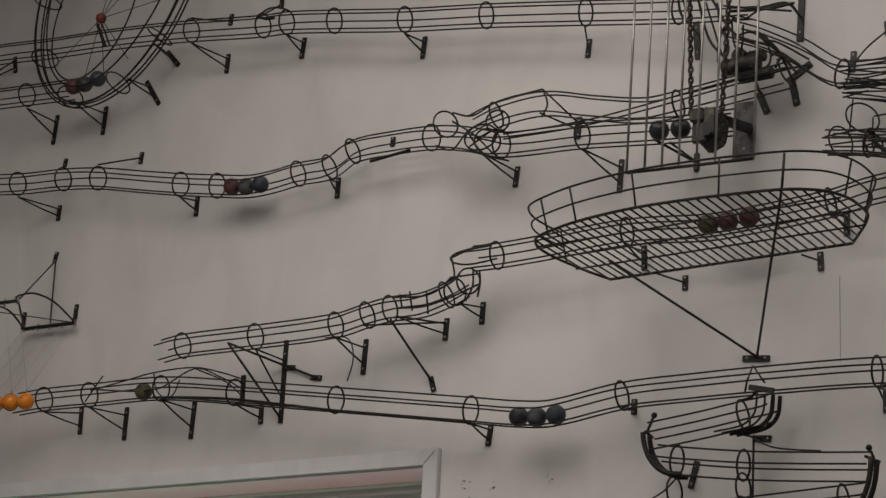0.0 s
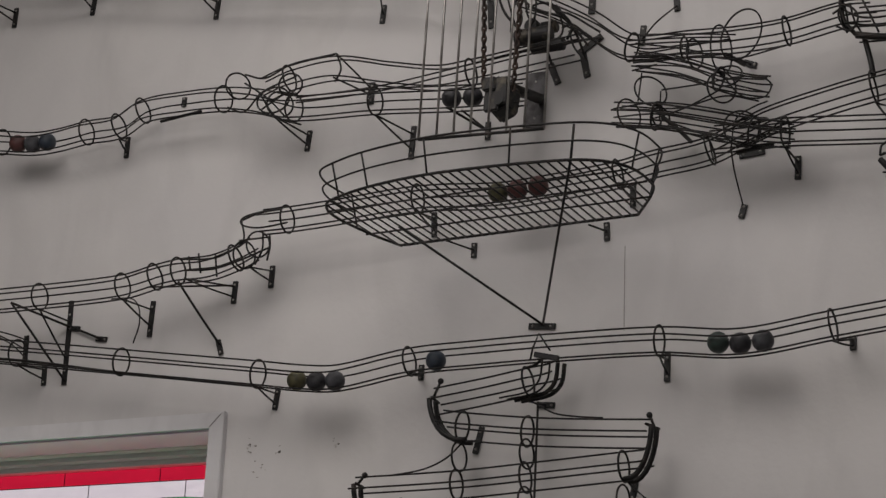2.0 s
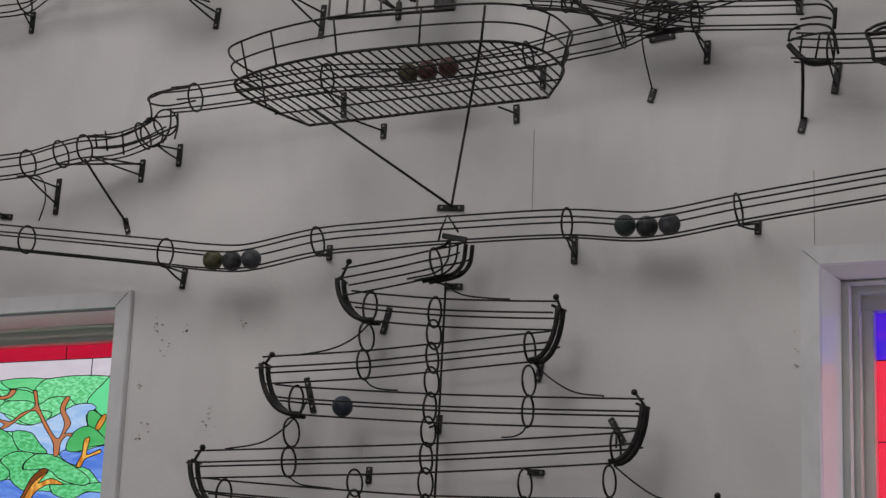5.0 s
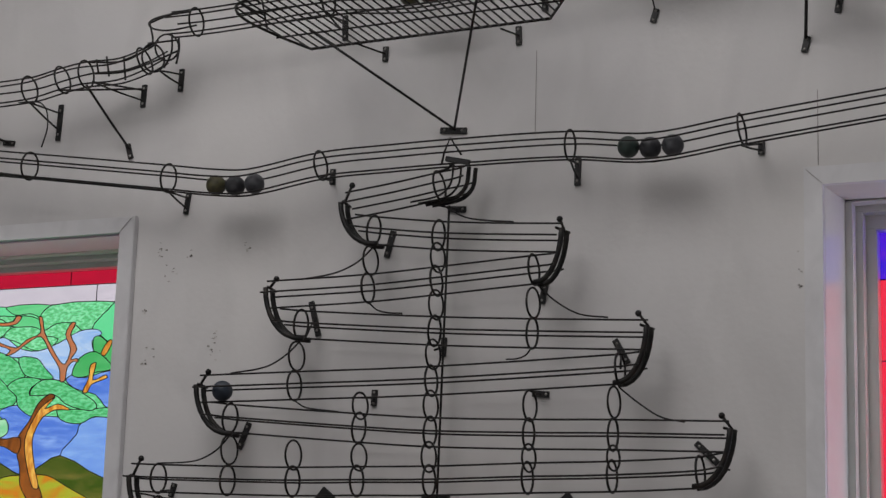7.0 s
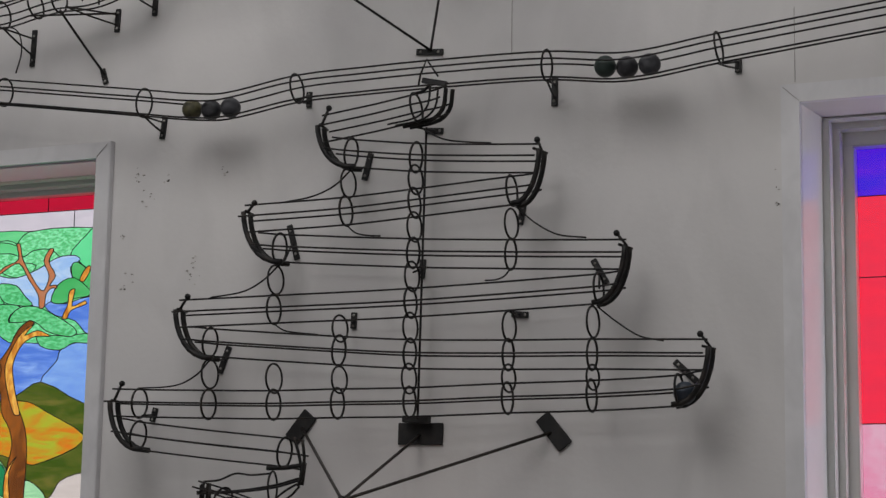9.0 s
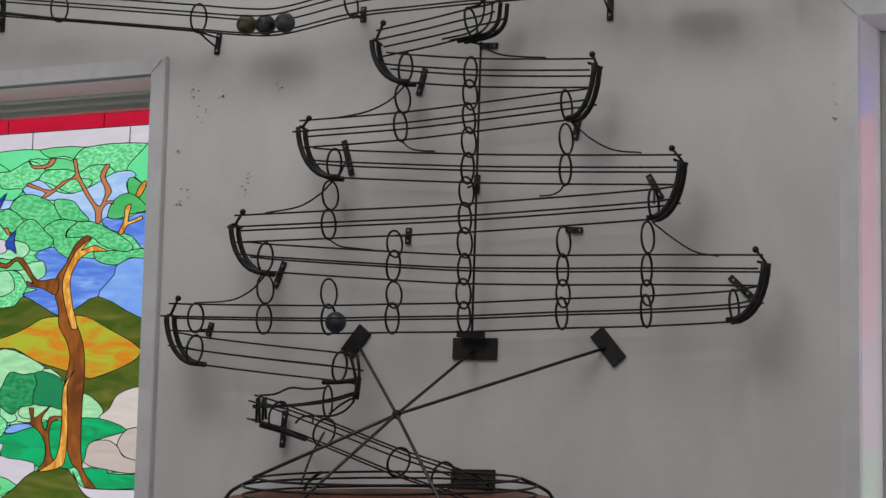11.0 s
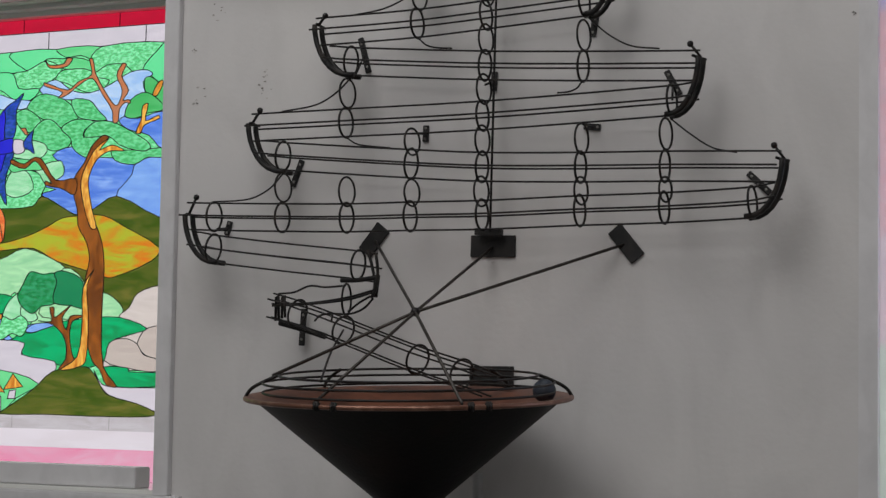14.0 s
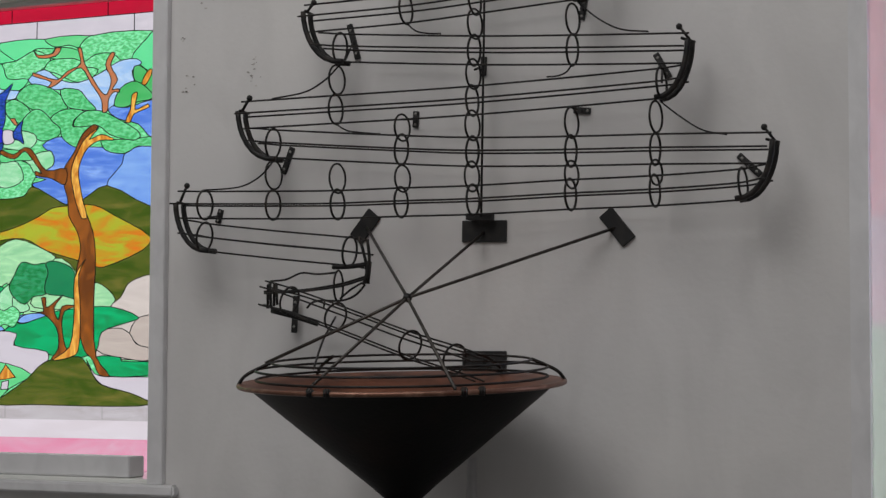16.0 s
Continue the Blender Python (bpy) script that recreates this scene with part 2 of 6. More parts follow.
def window(name, x0, x1, label):
    z0, z1 = WZ
    w = tagged(new(name), label, "window", kind="structure")
    c = 0.047
    part("casing", board([(x0 - c, z1 + c), (x1 + c, z1 + c), (x1, z1), (x0, z1)]), CASING, w, smooth=False)
    for xa in (x0 - c, x1):
        inner, outer = (x0, x0 - c) if xa < x0 else (x1, x1 + c)
        part("casing", board([(outer, z0), (inner, z0), (inner, z1), (outer, z1 + c)]), CASING, w, smooth=False)
        bead = xa - 0.003 if xa < x0 - 0.001 else xa + c - 0.005
        if name == "window_2" and xa < x0:
            continue
        part("casing_bead", box(bmesh.new(), (bead, -0.023, z0), (bead + 0.008, 0.0, z1 + c + 0.002), bevel=0.002), CASING, w, smooth=False)
    part("sill", box(bmesh.new(), (x0 - c - 0.05, -0.035, z0 - 0.035), (x1 + c + 0.05, -0.0005, z0 - 0.001), bevel=0.006), CASING, w, smooth=False)
    part("stool", box(bmesh.new(), (x0 + 0.001, 0.0, z0), (x1 - 0.001, DEEP - 0.1, z0 + 0.012)), REVEAL, w, smooth=False)
    if name == "window_1":
        # added board under the soffit; its lilac offsets green light from the panes
        part("soffit_tint_board", box(bmesh.new(), (x0 + 0.001, 0.0005, z1 - 0.005), (x1 - 0.001, 0.164, z1 - 0.0005)), SOFFIT_LIGHT, w, "thin added board with the soffit's pale lilac light in its colour", smooth=False)
    # stepped frames inside the opening
    steps = ((0.018, 0.007, 0.165), (0.036, 0.02, 0.215), (0.063, 0.036, 0.26))
    if name == "window_2":
        steps = ((0.036, 0.007, 0.165), (0.053, 0.024, 0.215), (0.081, 0.062, 0.26))
        # splayed side boards of the reveal
        for x, s in ((x0, 1), (x1, -1)):
            bm = bmesh.new()
            low, high = [[bm.verts.new((x + s * dx, y, z)) for dx, y in ((0.0005, 0.0005), (0.0185, 0.164), (0.0005, 0.164))] for z in (z0 + 0.013, z1 - 0.001)]
            bm.faces.new(low)
            bm.faces.new(high)
            for i in range(3):
                bm.faces.new((low[i], low[i - 1], high[i - 1], high[i]))
            bmesh.ops.recalc_face_normals(bm, faces=list(bm.faces))
            part("side_board", bm, REVEAL, w, smooth=False)
    for a, hd, y in steps:
        for lo, hi in (((x0 + 0.002, y, z0 + 0.013), (x0 + a, y + 0.048, z1 - hd)), ((x1 - a, y, z0 + 0.013), (x1 - 0.002, y + 0.048, z1 - hd)), ((x0 + 0.002, y, z1 - hd), (x1 - 0.002, y + 0.048, z1 - 0.002))):
            part("inner_frame", box(bmesh.new(), lo, hi, bevel=0.003), REVEAL, w, smooth=False)
    return w


def sill_board():
    t = thing("sill_board", "white painted board lying on the window stool", "board")
    e = Vector((-0.123, 0.100, 1.239))
    part("board", box(bmesh.new(), (e.x - 1.2, 0.02, WZ[0] + 0.0125), (e.x - 0.012, 0.1, e.z), bevel=0.003), CASING, t, smooth=False)
    return t


sill_board()
left_window = window("window_1", *WX, "deep white-cased window with a stained glass picture of trees")
right_window = window("window_2", *RX, "deep white-cased window with blue and red stained glass")

# ---- long lower track ----
LOWER = [(-1.657, -0.120, 2.984), (-1.532, -0.120, 2.990), (-1.327, -0.120, 2.988), (-1.015, -0.120, 2.983), (-0.708, -0.120, 2.943), (-0.311, -0.120, 2.885), (0.174, -0.120, 2.813)] + [(0.326, -0.120, 2.790), (0.439, -0.120, 2.783), (0.664, -0.120, 2.814), (0.876, -0.120, 2.819), (1.069, -0.120, 2.820), (1.396, -0.120, 2.814), (1.615, -0.120, 2.792), (1.856, -0.120, 2.819), (2.218, -0.120, 2.856), (2.398, -0.120, 2.873)]
track("long dark iron wire track with hoops across the wall", LOWER, (1, 2, 3, 4, 5, 6, 9, 12, 14), brackets=[
    ((-1.524, -0.120, 2.946), (-1.467, 0.000, 2.989), (-1.462, 0.000, 2.890)),
    ((-1.320, -0.120, 2.945), (-1.260, 0.000, 2.968), (-1.259, 0.000, 2.855)),
    ((-1.010, -0.120, 2.945), (-0.967, 0.000, 2.966), (-0.970, 0.000, 2.838)),
    ((-0.704, -0.120, 2.906), (-0.689, 0.000, 2.933), (-0.686, 0.000, 2.865)),
    ((0.177, -0.120, 2.773), (0.174, 0.000, 2.797), (0.166, 0.000, 2.733)),
    ((0.655, -0.100, 2.784), (0.643, 0.000, 2.834), (0.642, 0.000, 2.789)),
    ((1.396, -0.120, 2.776), (1.377, 0.000, 2.812), (1.376, 0.000, 2.734)),
    ((1.850, -0.100, 2.783), (1.877, 0.000, 2.819), (1.876, 0.000, 2.781))])

# ---- upper left track ----
UPPER = [(-2.144, -0.100, 3.864), (-1.817, -0.100, 3.819), (-1.594, -0.100, 3.803), (-1.426, -0.100, 3.781), (-1.220, -0.100, 3.737), (-1.042, -0.100, 3.700), (-0.881, -0.100, 3.671), (-0.752, -0.100, 3.650), (-0.652, -0.100, 3.651), (-0.545, -0.100, 3.662), (-0.420, -0.100, 3.665), (-0.333, -0.100, 3.706), (-0.169, -0.100, 3.710), (-0.035, -0.100, 3.703), (0.120, -0.140, 3.658), (0.270, -0.180, 3.601), (0.554, -0.200, 3.575), (0.869, -0.220, 3.535), (1.030, -0.200, 3.537)]
track("dark iron wire track with hoops climbing across the upper wall", UPPER, (1, 2, 3, 5, 6, 9, 10, 11, 13, 15, 16), brackets=[
    ((-1.766, -0.140, 3.748), (-1.690, 0.000, 3.750), (-1.692, 0.000, 3.692)),
    ((-1.436, -0.100, 3.833), (-1.323, 0.000, 3.896), (-1.325, 0.000, 3.853), False),
    ((-1.036, -0.100, 3.652), (-1.045, 0.000, 3.691), (-1.045, 0.000, 3.618)),
    ((-0.431, -0.080, 3.632), (-0.453, 0.000, 3.668), (-0.454, 0.000, 3.596)),
    ((0.186, -0.160, 3.596), (0.224, 0.000, 3.600), (0.217, 0.000, 3.534)),
    ((0.556, -0.200, 3.533), (0.581, 0.000, 3.567), (0.575, 0.000, 3.463)),
    ((0.834, -0.200, 3.508), (0.824, 0.000, 3.547), (0.823, 0.000, 3.492), False)])
HILL = [(0.164, -0.180, 3.675), (0.247, -0.180, 3.699), (0.406, -0.180, 3.707), (0.577, -0.180, 3.663), (0.742, -0.180, 3.627), (0.848, -0.180, 3.629), (1.021, -0.180, 3.643), (1.171, -0.180, 3.655)]
track("humped dark iron wire track above the climbing track", HILL, (1, 5), angles=(105, 65, -50, -125), radius=0.04)

# ---- top track ----
TOP = [(-2.207, -0.130, 4.357), (-1.968, -0.130, 4.346), (-1.707, -0.130, 4.320), (-1.458, -0.130, 4.302), (-1.243, -0.130, 4.281), (-1.040, -0.130, 4.256), (-0.724, -0.130, 4.211), (-0.624, -0.130, 4.203), (-0.426, -0.130, 4.168), (-0.145, -0.130, 4.115), (0.161, -0.130, 4.067), (0.512, -0.130, 4.004), (0.818, -0.130, 3.948), (1.048, -0.130, 3.914)]
track("dark iron wire track with hoops high on the wall", TOP, (5, 6, 7, 8, 9, 10, 11, 12), brackets=[
    ((-1.007, -0.160, 4.190), (-0.971, 0.000, 4.206), (-0.973, 0.000, 4.134)),
    ((-0.627, -0.120, 4.162), (-0.642, 0.000, 4.203), (-0.649, 0.000, 4.127)),
    ((-0.148, -0.120, 4.070), (-0.149, 0.000, 4.109), (-0.155, 0.000, 4.032)),
    ((0.493, -0.100, 3.978), (0.458, 0.000, 3.980), (0.453, 0.000, 3.919), False)])

# ---- track under the basket, from the open end to the right ----
MIDDLE = [(-1.014, -0.140, 3.103), (-0.925, -0.140, 3.113), (-0.628, -0.140, 3.112), (-0.318, -0.140, 3.116), (-0.202, -0.140, 3.136), (-0.120, -0.140, 3.146), (-0.008, -0.140, 3.146), (0.081, -0.140, 3.167), (0.139, -0.140, 3.190)]
track("dark iron wire track with an open end and a small step", MIDDLE, (1, 2, 3, 4, 5, 7), brackets=[
    ((-0.607, -0.160, 3.064), (-0.610, 0.000, 3.135), (-0.607, 0.000, 2.862)),
    ((-0.314, -0.140, 3.076), (-0.297, 0.000, 3.106), (-0.301, 0.000, 2.992)),
    ((-0.097, -0.140, 3.121), (-0.002, 0.000, 3.142), (-0.005, 0.000, 3.071)),
    ((0.119, -0.120, 3.141), (0.125, 0.000, 3.179), (0.123, 0.000, 3.109))])
NEXT = [(0.163, -0.140, 3.270), (0.249, -0.140, 3.269), (0.398, -0.140, 3.273), (0.676, -0.140, 3.284), (0.926, -0.140, 3.264), (1.049, -0.140, 3.267), (1.282, -0.140, 3.283), (1.382, -0.140, 3.301), (1.541, -0.140, 3.320), (1.636, -0.140, 3.358), (1.714, -0.140, 3.386), (1.852, -0.140, 3.415), (1.980, -0.140, 3.437), (2.165, -0.140, 3.458), (2.335, -0.140, 3.477), (2.492, -0.140, 3.493)]
track("dark iron wire track passing behind the wire basket", NEXT, (1, 3, 6, 8, 12), brackets=[
    ((0.679, -0.140, 3.242), (0.661, 0.000, 3.288), (0.664, 0.000, 3.212)),
    ((1.283, -0.140, 3.259), (1.274, 0.000, 3.303), (1.274, 0.000, 3.234)),
    ((1.986, -0.140, 3.391), (1.989, 0.000, 3.453), (1.988, 0.000, 3.372))])


# ---- wire basket ----
def basket():
    t = thing("wire_basket", "shallow black wire basket with a barred floor and low railings", "basket")
    back_y, x_left, x_right = -0.13, 0.622, 1.338

    def z_at(x):
        return 3.1526 + 0.0177 * (x - x_left)

    plan = [(0.622, -0.13), (0.588, -0.27), (0.572, -0.43), (0.602, -0.52), (0.68, -0.565), (0.793, -0.6), (0.95, -0.62), (1.103, -0.614), (1.24, -0.597), (1.34, -0.574), (1.41, -0.53), (1.446, -0.465), (1.455, -0.39), (1.445, -0.305), (1.338, -0.13)]
    outline = smooth_path([(x, y, 0) for x, y in plan], 8)
    for dz, r, grow in ((0, 0.004, 0.0), (0.047, 0.0026, 0.012), (0.092, 0.003, 0.022)):
        centre = Vector((1.0, -0.3, 0))
        pts = []
        for p in outline[(0 if dz == 0 else 10):(None if dz == 0 else -5)]:
            q = p + (p - centre).normalized() * grow
            pts.append((q.x, q.y, z_at(q.x) + dz))
        part("rim" if dz == 0 else "railing", tube(bmesh.new(), pts, r), IRON, t)
    part("rim", tube(bmesh.new(), [(x_left, back_y, z_at(x_left)), (x_right, back_y, z_at(x_right))], 0.004), IRON, t)
    for i in (10, 30, 38, 48, 60, 88, 100, 107):
        p = outline[i]
        q = p + (p - Vector((1.0, -0.3, 0))).normalized() * 0.022
        part("post", tube(bmesh.new(), [(p.x, p.y, z_at(p.x)), (q.x, q.y, z_at(q.x) + 0.092)], 0.0028), IRON, t)

    def span(x):
        """The front and back of the floor at that x."""
        ys = []
        for p, q in zip(outline, outline[1:]):
            if (p.x - x) * (q.x - x) <= 0 and p.x != q.x:
                ys.append(p.y + (q.y - p.y) * (x - p.x) / (q.x - p.x))
        if x_left <= x <= x_right:
            ys.append(back_y)
        return min(ys), max(ys)

    x = 0.6
    while x < 1.44:
        lo, hi = span(x)
        part("floor_bar", tube(bmesh.new(), [(x, hi, z_at(x) - 0.003), (x, lo, z_at(x) - 0.003)], 0.0025), IRON, t)
        x += 0.0258
    for y in (-0.27, -0.38, -0.48):
        xs = [p.x + (q.x - p.x) * (y - p.y) / (q.y - p.y) for p, q in zip(outline, outline[1:]) if (p.y - y) * (q.y - y) <= 0 and p.y != q.y]
        part("floor_bar", tube(bmesh.new(), [(min(xs), y, z_at(min(xs)) - 0.007), (max(xs), y, z_at(max(xs)) - 0.007)], 0.0026), IRON, t)
    foot = Vector((1.016, -0.010, 2.919))
    plate("wall_plate", (0.971, 0.000, 2.920), (1.051, 0.000, 2.913), t)
    wire("stay", [foot, (1.327, -0.578, 3.165), (1.339, -0.590, 3.254)], t, 0.0036, n=1)
    wire("stay", [foot, (0.689, -0.270, 3.158)], t, 0.0036)
    for p, top, bottom in (((0.763, -0.130, 3.154), (0.794, 0.000, 3.181), (0.793, 0.000, 3.137)), ((1.196, -0.130, 3.152), (1.197, 0.000, 3.199), (1.199, 0.000, 3.145))):
        bracket(t, p, top, bottom, False)
    return t


basket()

# ---- zigzag tower ----
ZH = 0.11
tower = thing("zigzag_track_tower", "tall black iron zigzag ball track with curved end catchers", "ball track")
LEVELS = [
    [(1.106, -0.110, 2.747), (1.078, -0.110, 2.740), (1.021, -0.110, 2.733), (0.899, -0.110, 2.715), (0.743, -0.110, 2.696)],
    [(0.765, -0.110, 2.633), (0.783, -0.110, 2.630), (0.830, -0.110, 2.622), (1.023, -0.110, 2.597), (1.197, -0.110, 2.582), (1.374, -0.110, 2.570)],
    [(1.367, -0.110, 2.495), (1.356, -0.110, 2.492), (1.298, -0.110, 2.489), (1.021, -0.110, 2.473), (0.819, -0.110, 2.463), (0.508, -0.110, 2.459)],
    [(0.548, -0.110, 2.380), (0.573, -0.110, 2.377), (0.620, -0.110, 2.371), (1.020, -0.110, 2.338), (1.297, -0.110, 2.321), (1.608, -0.110, 2.305)],
    [(1.604, -0.110, 2.226), (1.593, -0.110, 2.225), (1.537, -0.110, 2.220), (1.015, -0.110, 2.205), (0.608, -0.110, 2.203), (0.310, -0.110, 2.202)],
    [(0.342, -0.110, 2.126), (0.367, -0.110, 2.124), (0.413, -0.110, 2.118), (0.808, -0.110, 2.084), (1.016, -0.110, 2.069), (1.293, -0.110, 2.059), (1.520, -0.110, 2.054), (1.818, -0.110, 2.044)],
    [(1.814, -0.110, 1.967), (1.804, -0.110, 1.966), (1.747, -0.110, 1.957), (1.519, -0.110, 1.949), (1.292, -0.110, 1.947), (1.018, -0.110, 1.942), (0.808, -0.110, 1.943), (0.616, -0.110, 1.943), (0.415, -0.110, 1.948), (0.195, -0.110, 1.955), (0.103, -0.110, 1.959)],
    [(0.131, -0.110, 1.875), (0.148, -0.110, 1.874), (0.195, -0.110, 1.865), (0.423, -0.110, 1.838), (0.654, -0.110, 1.814), (0.706, -0.110, 1.806)],
]
# side, top and bottom of the curve, and tip of each end catcher
CATCHERS = [(-1, (0.736, 2.702), (0.852, 2.580), (0.759, 2.753)), (-1, (0.515, 2.475), (0.639, 2.330), (0.537, 2.502)), (-1, (0.311, 2.211), (0.432, 2.073), (0.336, 2.249)), (-1, (0.111, 1.962), (0.220, 1.825), (0.135, 2.011)),
            (1, (1.380, 2.591), (1.306, 2.451), (1.367, 2.620)), (1, (1.612, 2.326), (1.526, 2.182), (1.584, 2.361)), (1, (1.827, 2.062), (1.733, 1.920), (1.801, 2.096))]


def inside_catchers(p):
    """Whether a rail's point lies on the inner side of every end catcher's curve."""
    for side, top, bottom, tip in CATCHERS:
        if bottom[1] - 0.012 < p.z < top[1] - 0.02:
            s = min(max((top[1] - p.z) / (top[1] - bottom[1]), 0), 1) ** (1 / 1.1)
            x = bottom[0] + (top[0] - bottom[0]) * math.sqrt(1 - s * s) ** 0.85
            if (p.x - x) * side > 0.008:
                return False
    return True


RINGS = [(2,), (2, 3), (2, 3, 4), (2, 3, 4), (2, 3, 4), (2, 3, 4, 5, 6), (2, 3, 4, 5, 6, 7, 8, 9), (2, 4)]
for pts, rings in zip(LEVELS, RINGS):
    track("", pts, rings, FOUR, 0.041, 0.0026, parent=tower, ring_wire=0.0032, within=inside_catchers)
# the narrow rings between the levels
for c, tall in (((1.023, -0.110, 2.536), 1), ((1.022, -0.110, 2.408), 1), ((1.018, -0.110, 2.275), 1), ((1.016, -0.110, 2.139), 1), ((1.015, -0.110, 2.004), 1), ((0.824, -0.110, 2.539), 1), ((0.611, -0.110, 2.284), 1), ((0.416, -0.110, 2.031), 1), ((0.615, -0.110, 2.014), 1), ((0.810, -0.110, 2.143), 0.9), ((0.812, -0.110, 2.006), 0.9), ((1.298, -0.110, 2.401), 1), ((1.295, -0.110, 2.132), 1), ((1.295, -0.110, 1.998), 0.9), ((1.522, -0.110, 2.136), 1), ((1.522, -0.110, 1.995), 0.8)):
    ring("link_ring", c, (1, -0.1, 0), 0.039, tower, 0.003, tall * 1.02)
part("pole", tube(bmesh.new(), [(1.034, -0.070, 2.687), (1.024, -0.070, 1.900)], 0.0034), IRON, tower)


def catcher(side, top, bottom, tip):
    """Two thick bent tubes, with a post and a ball finial, at the end of a level."""
    a, b = Vector(top), Vector(bottom)
    for dy in (-0.02, 0.02):
        pts = []
        for i in range(9):
            u = i / 8 * math.pi / 2
            pts.append((b.x + (a.x - b.x) * math.cos(u) ** 0.85, a.y + dy, a.z + (b.z - a.z) * math.sin(u) ** 1.1))
        part("catcher_tube", tube(bmesh.new(), pts, 0.0076, 8), IRON, tower)
    tp = Vector(tip)
    part("post", tube(bmesh.new(), [(a.x, a.y, a.z), tp], 0.004), IRON, tower)
    bm = bmesh.new()
    bmesh.ops.create_uvsphere(bm, u_segments=12, v_segments=8, radius=0.0085, matrix=Matrix.Translation(tp))
    part("finial", bm, IRON, tower)
    part("stop_bar", tube(bmesh.new(), [(a.x - side * 0.012, a.y - 0.03, a.z), (a.x, a.y + 0.04, a.z)], 0.004), IRON, tower)


for side, top, bottom, tip in CATCHERS:
    catcher(side, *[(x, -0.110, z) for x, z in (top, bottom, tip)])
for dx in (0, 16, 32, 46):
    wire("catcher_tube", [Vector(p) + Vector((dx * 0.0009 - 0.03, dx * 0.0012 - 0.03, 0)) for p in [(1.104, -0.110, 2.782), (1.096, -0.110, 2.728), (1.064, -0.110, 2.699), (0.981, -0.110, 2.686)]], tower, 0.0062 if dx > 20 else 0.003)
plate("top_bar", (1.049, -0.130, 2.800), (1.119, -0.130, 2.784), tower, 0.014, 0.012, screws=False)
wire("tie_wire", [(1.030, -0.120, 2.790), (1.036, -0.120, 2.822), (1.053, -0.120, 2.862), (1.087, -0.120, 2.812)], tower, 0.003, n=1)
wire("tie_wire", [(1.021, -0.120, 2.770), (1.046, -0.120, 2.776), (1.062, -0.120, 2.790)], tower, 0.004)
# side wires that lead from one level to the next
for pts in ([(0.832, -0.110, 2.577), (0.785, -0.110, 2.537), (0.717, -0.110, 2.510), (0.613, -0.110, 2.497)], [(0.622, -0.110, 2.327), (0.576, -0.110, 2.287), (0.515, -0.110, 2.257), (0.408, -0.110, 2.243)], [(0.414, -0.110, 2.069), (0.371, -0.110, 2.028), (0.308, -0.110, 2.002), (0.189, -0.110, 1.997)],
            [(1.310, -0.110, 2.446), (1.365, -0.110, 2.399), (1.426, -0.110, 2.366), (1.503, -0.110, 2.354)], [(1.534, -0.110, 2.174), (1.586, -0.110, 2.133), (1.645, -0.110, 2.096), (1.707, -0.110, 2.082)], [(1.042, -0.110, 2.673), (1.099, -0.110, 2.642), (1.164, -0.110, 2.629), (1.238, -0.110, 2.621)],
            [(0.820, -0.110, 2.426), (0.848, -0.110, 2.402), (0.881, -0.110, 2.393), (0.923, -0.110, 2.389)], [(0.609, -0.110, 2.163), (0.641, -0.110, 2.144), (0.676, -0.110, 2.137), (0.744, -0.110, 2.129)], [(1.296, -0.110, 2.284), (1.281, -0.110, 2.265), (1.257, -0.110, 2.256), (1.226, -0.110, 2.255)]):
    wire("guide_wire", pts, tower, 0.0024)
for foot, top, bottom in (((0.838, -0.110, 2.576), (0.839, 0.000, 2.643), (0.820, 0.000, 2.568)), ((0.632, -0.110, 2.327), (0.592, 0.000, 2.455), (0.620, 0.000, 2.356)), ((0.425, -0.110, 2.070), (0.414, 0.000, 2.119), (0.385, 0.000, 2.045)),
                          ((0.205, -0.110, 1.920), (0.183, 0.000, 1.951), (0.172, 0.000, 1.912)), ((1.017, -0.100, 2.288), (1.002, 0.000, 2.338), (0.999, 0.000, 2.286)), ((1.313, -0.110, 2.451), (1.291, 0.000, 2.472), (1.281, 0.000, 2.418)),
                          ((1.538, -0.110, 2.222), (1.486, 0.000, 2.314), (1.523, 0.000, 2.250)), ((1.753, -0.110, 1.994), (1.705, 0.000, 2.042), (1.762, 0.000, 1.989)), ((0.811, -0.110, 2.165), (0.800, 0.000, 2.201), (0.798, 0.000, 2.156)),
                          ((1.297, -0.110, 2.170), (1.260, 0.000, 2.179), (1.307, 0.000, 2.175)), ((1.022, -0.110, 2.679), (1.002, 0.000, 2.694), (1.055, 0.000, 2.690))):
    bracket(tower, foot, top, bottom, False)

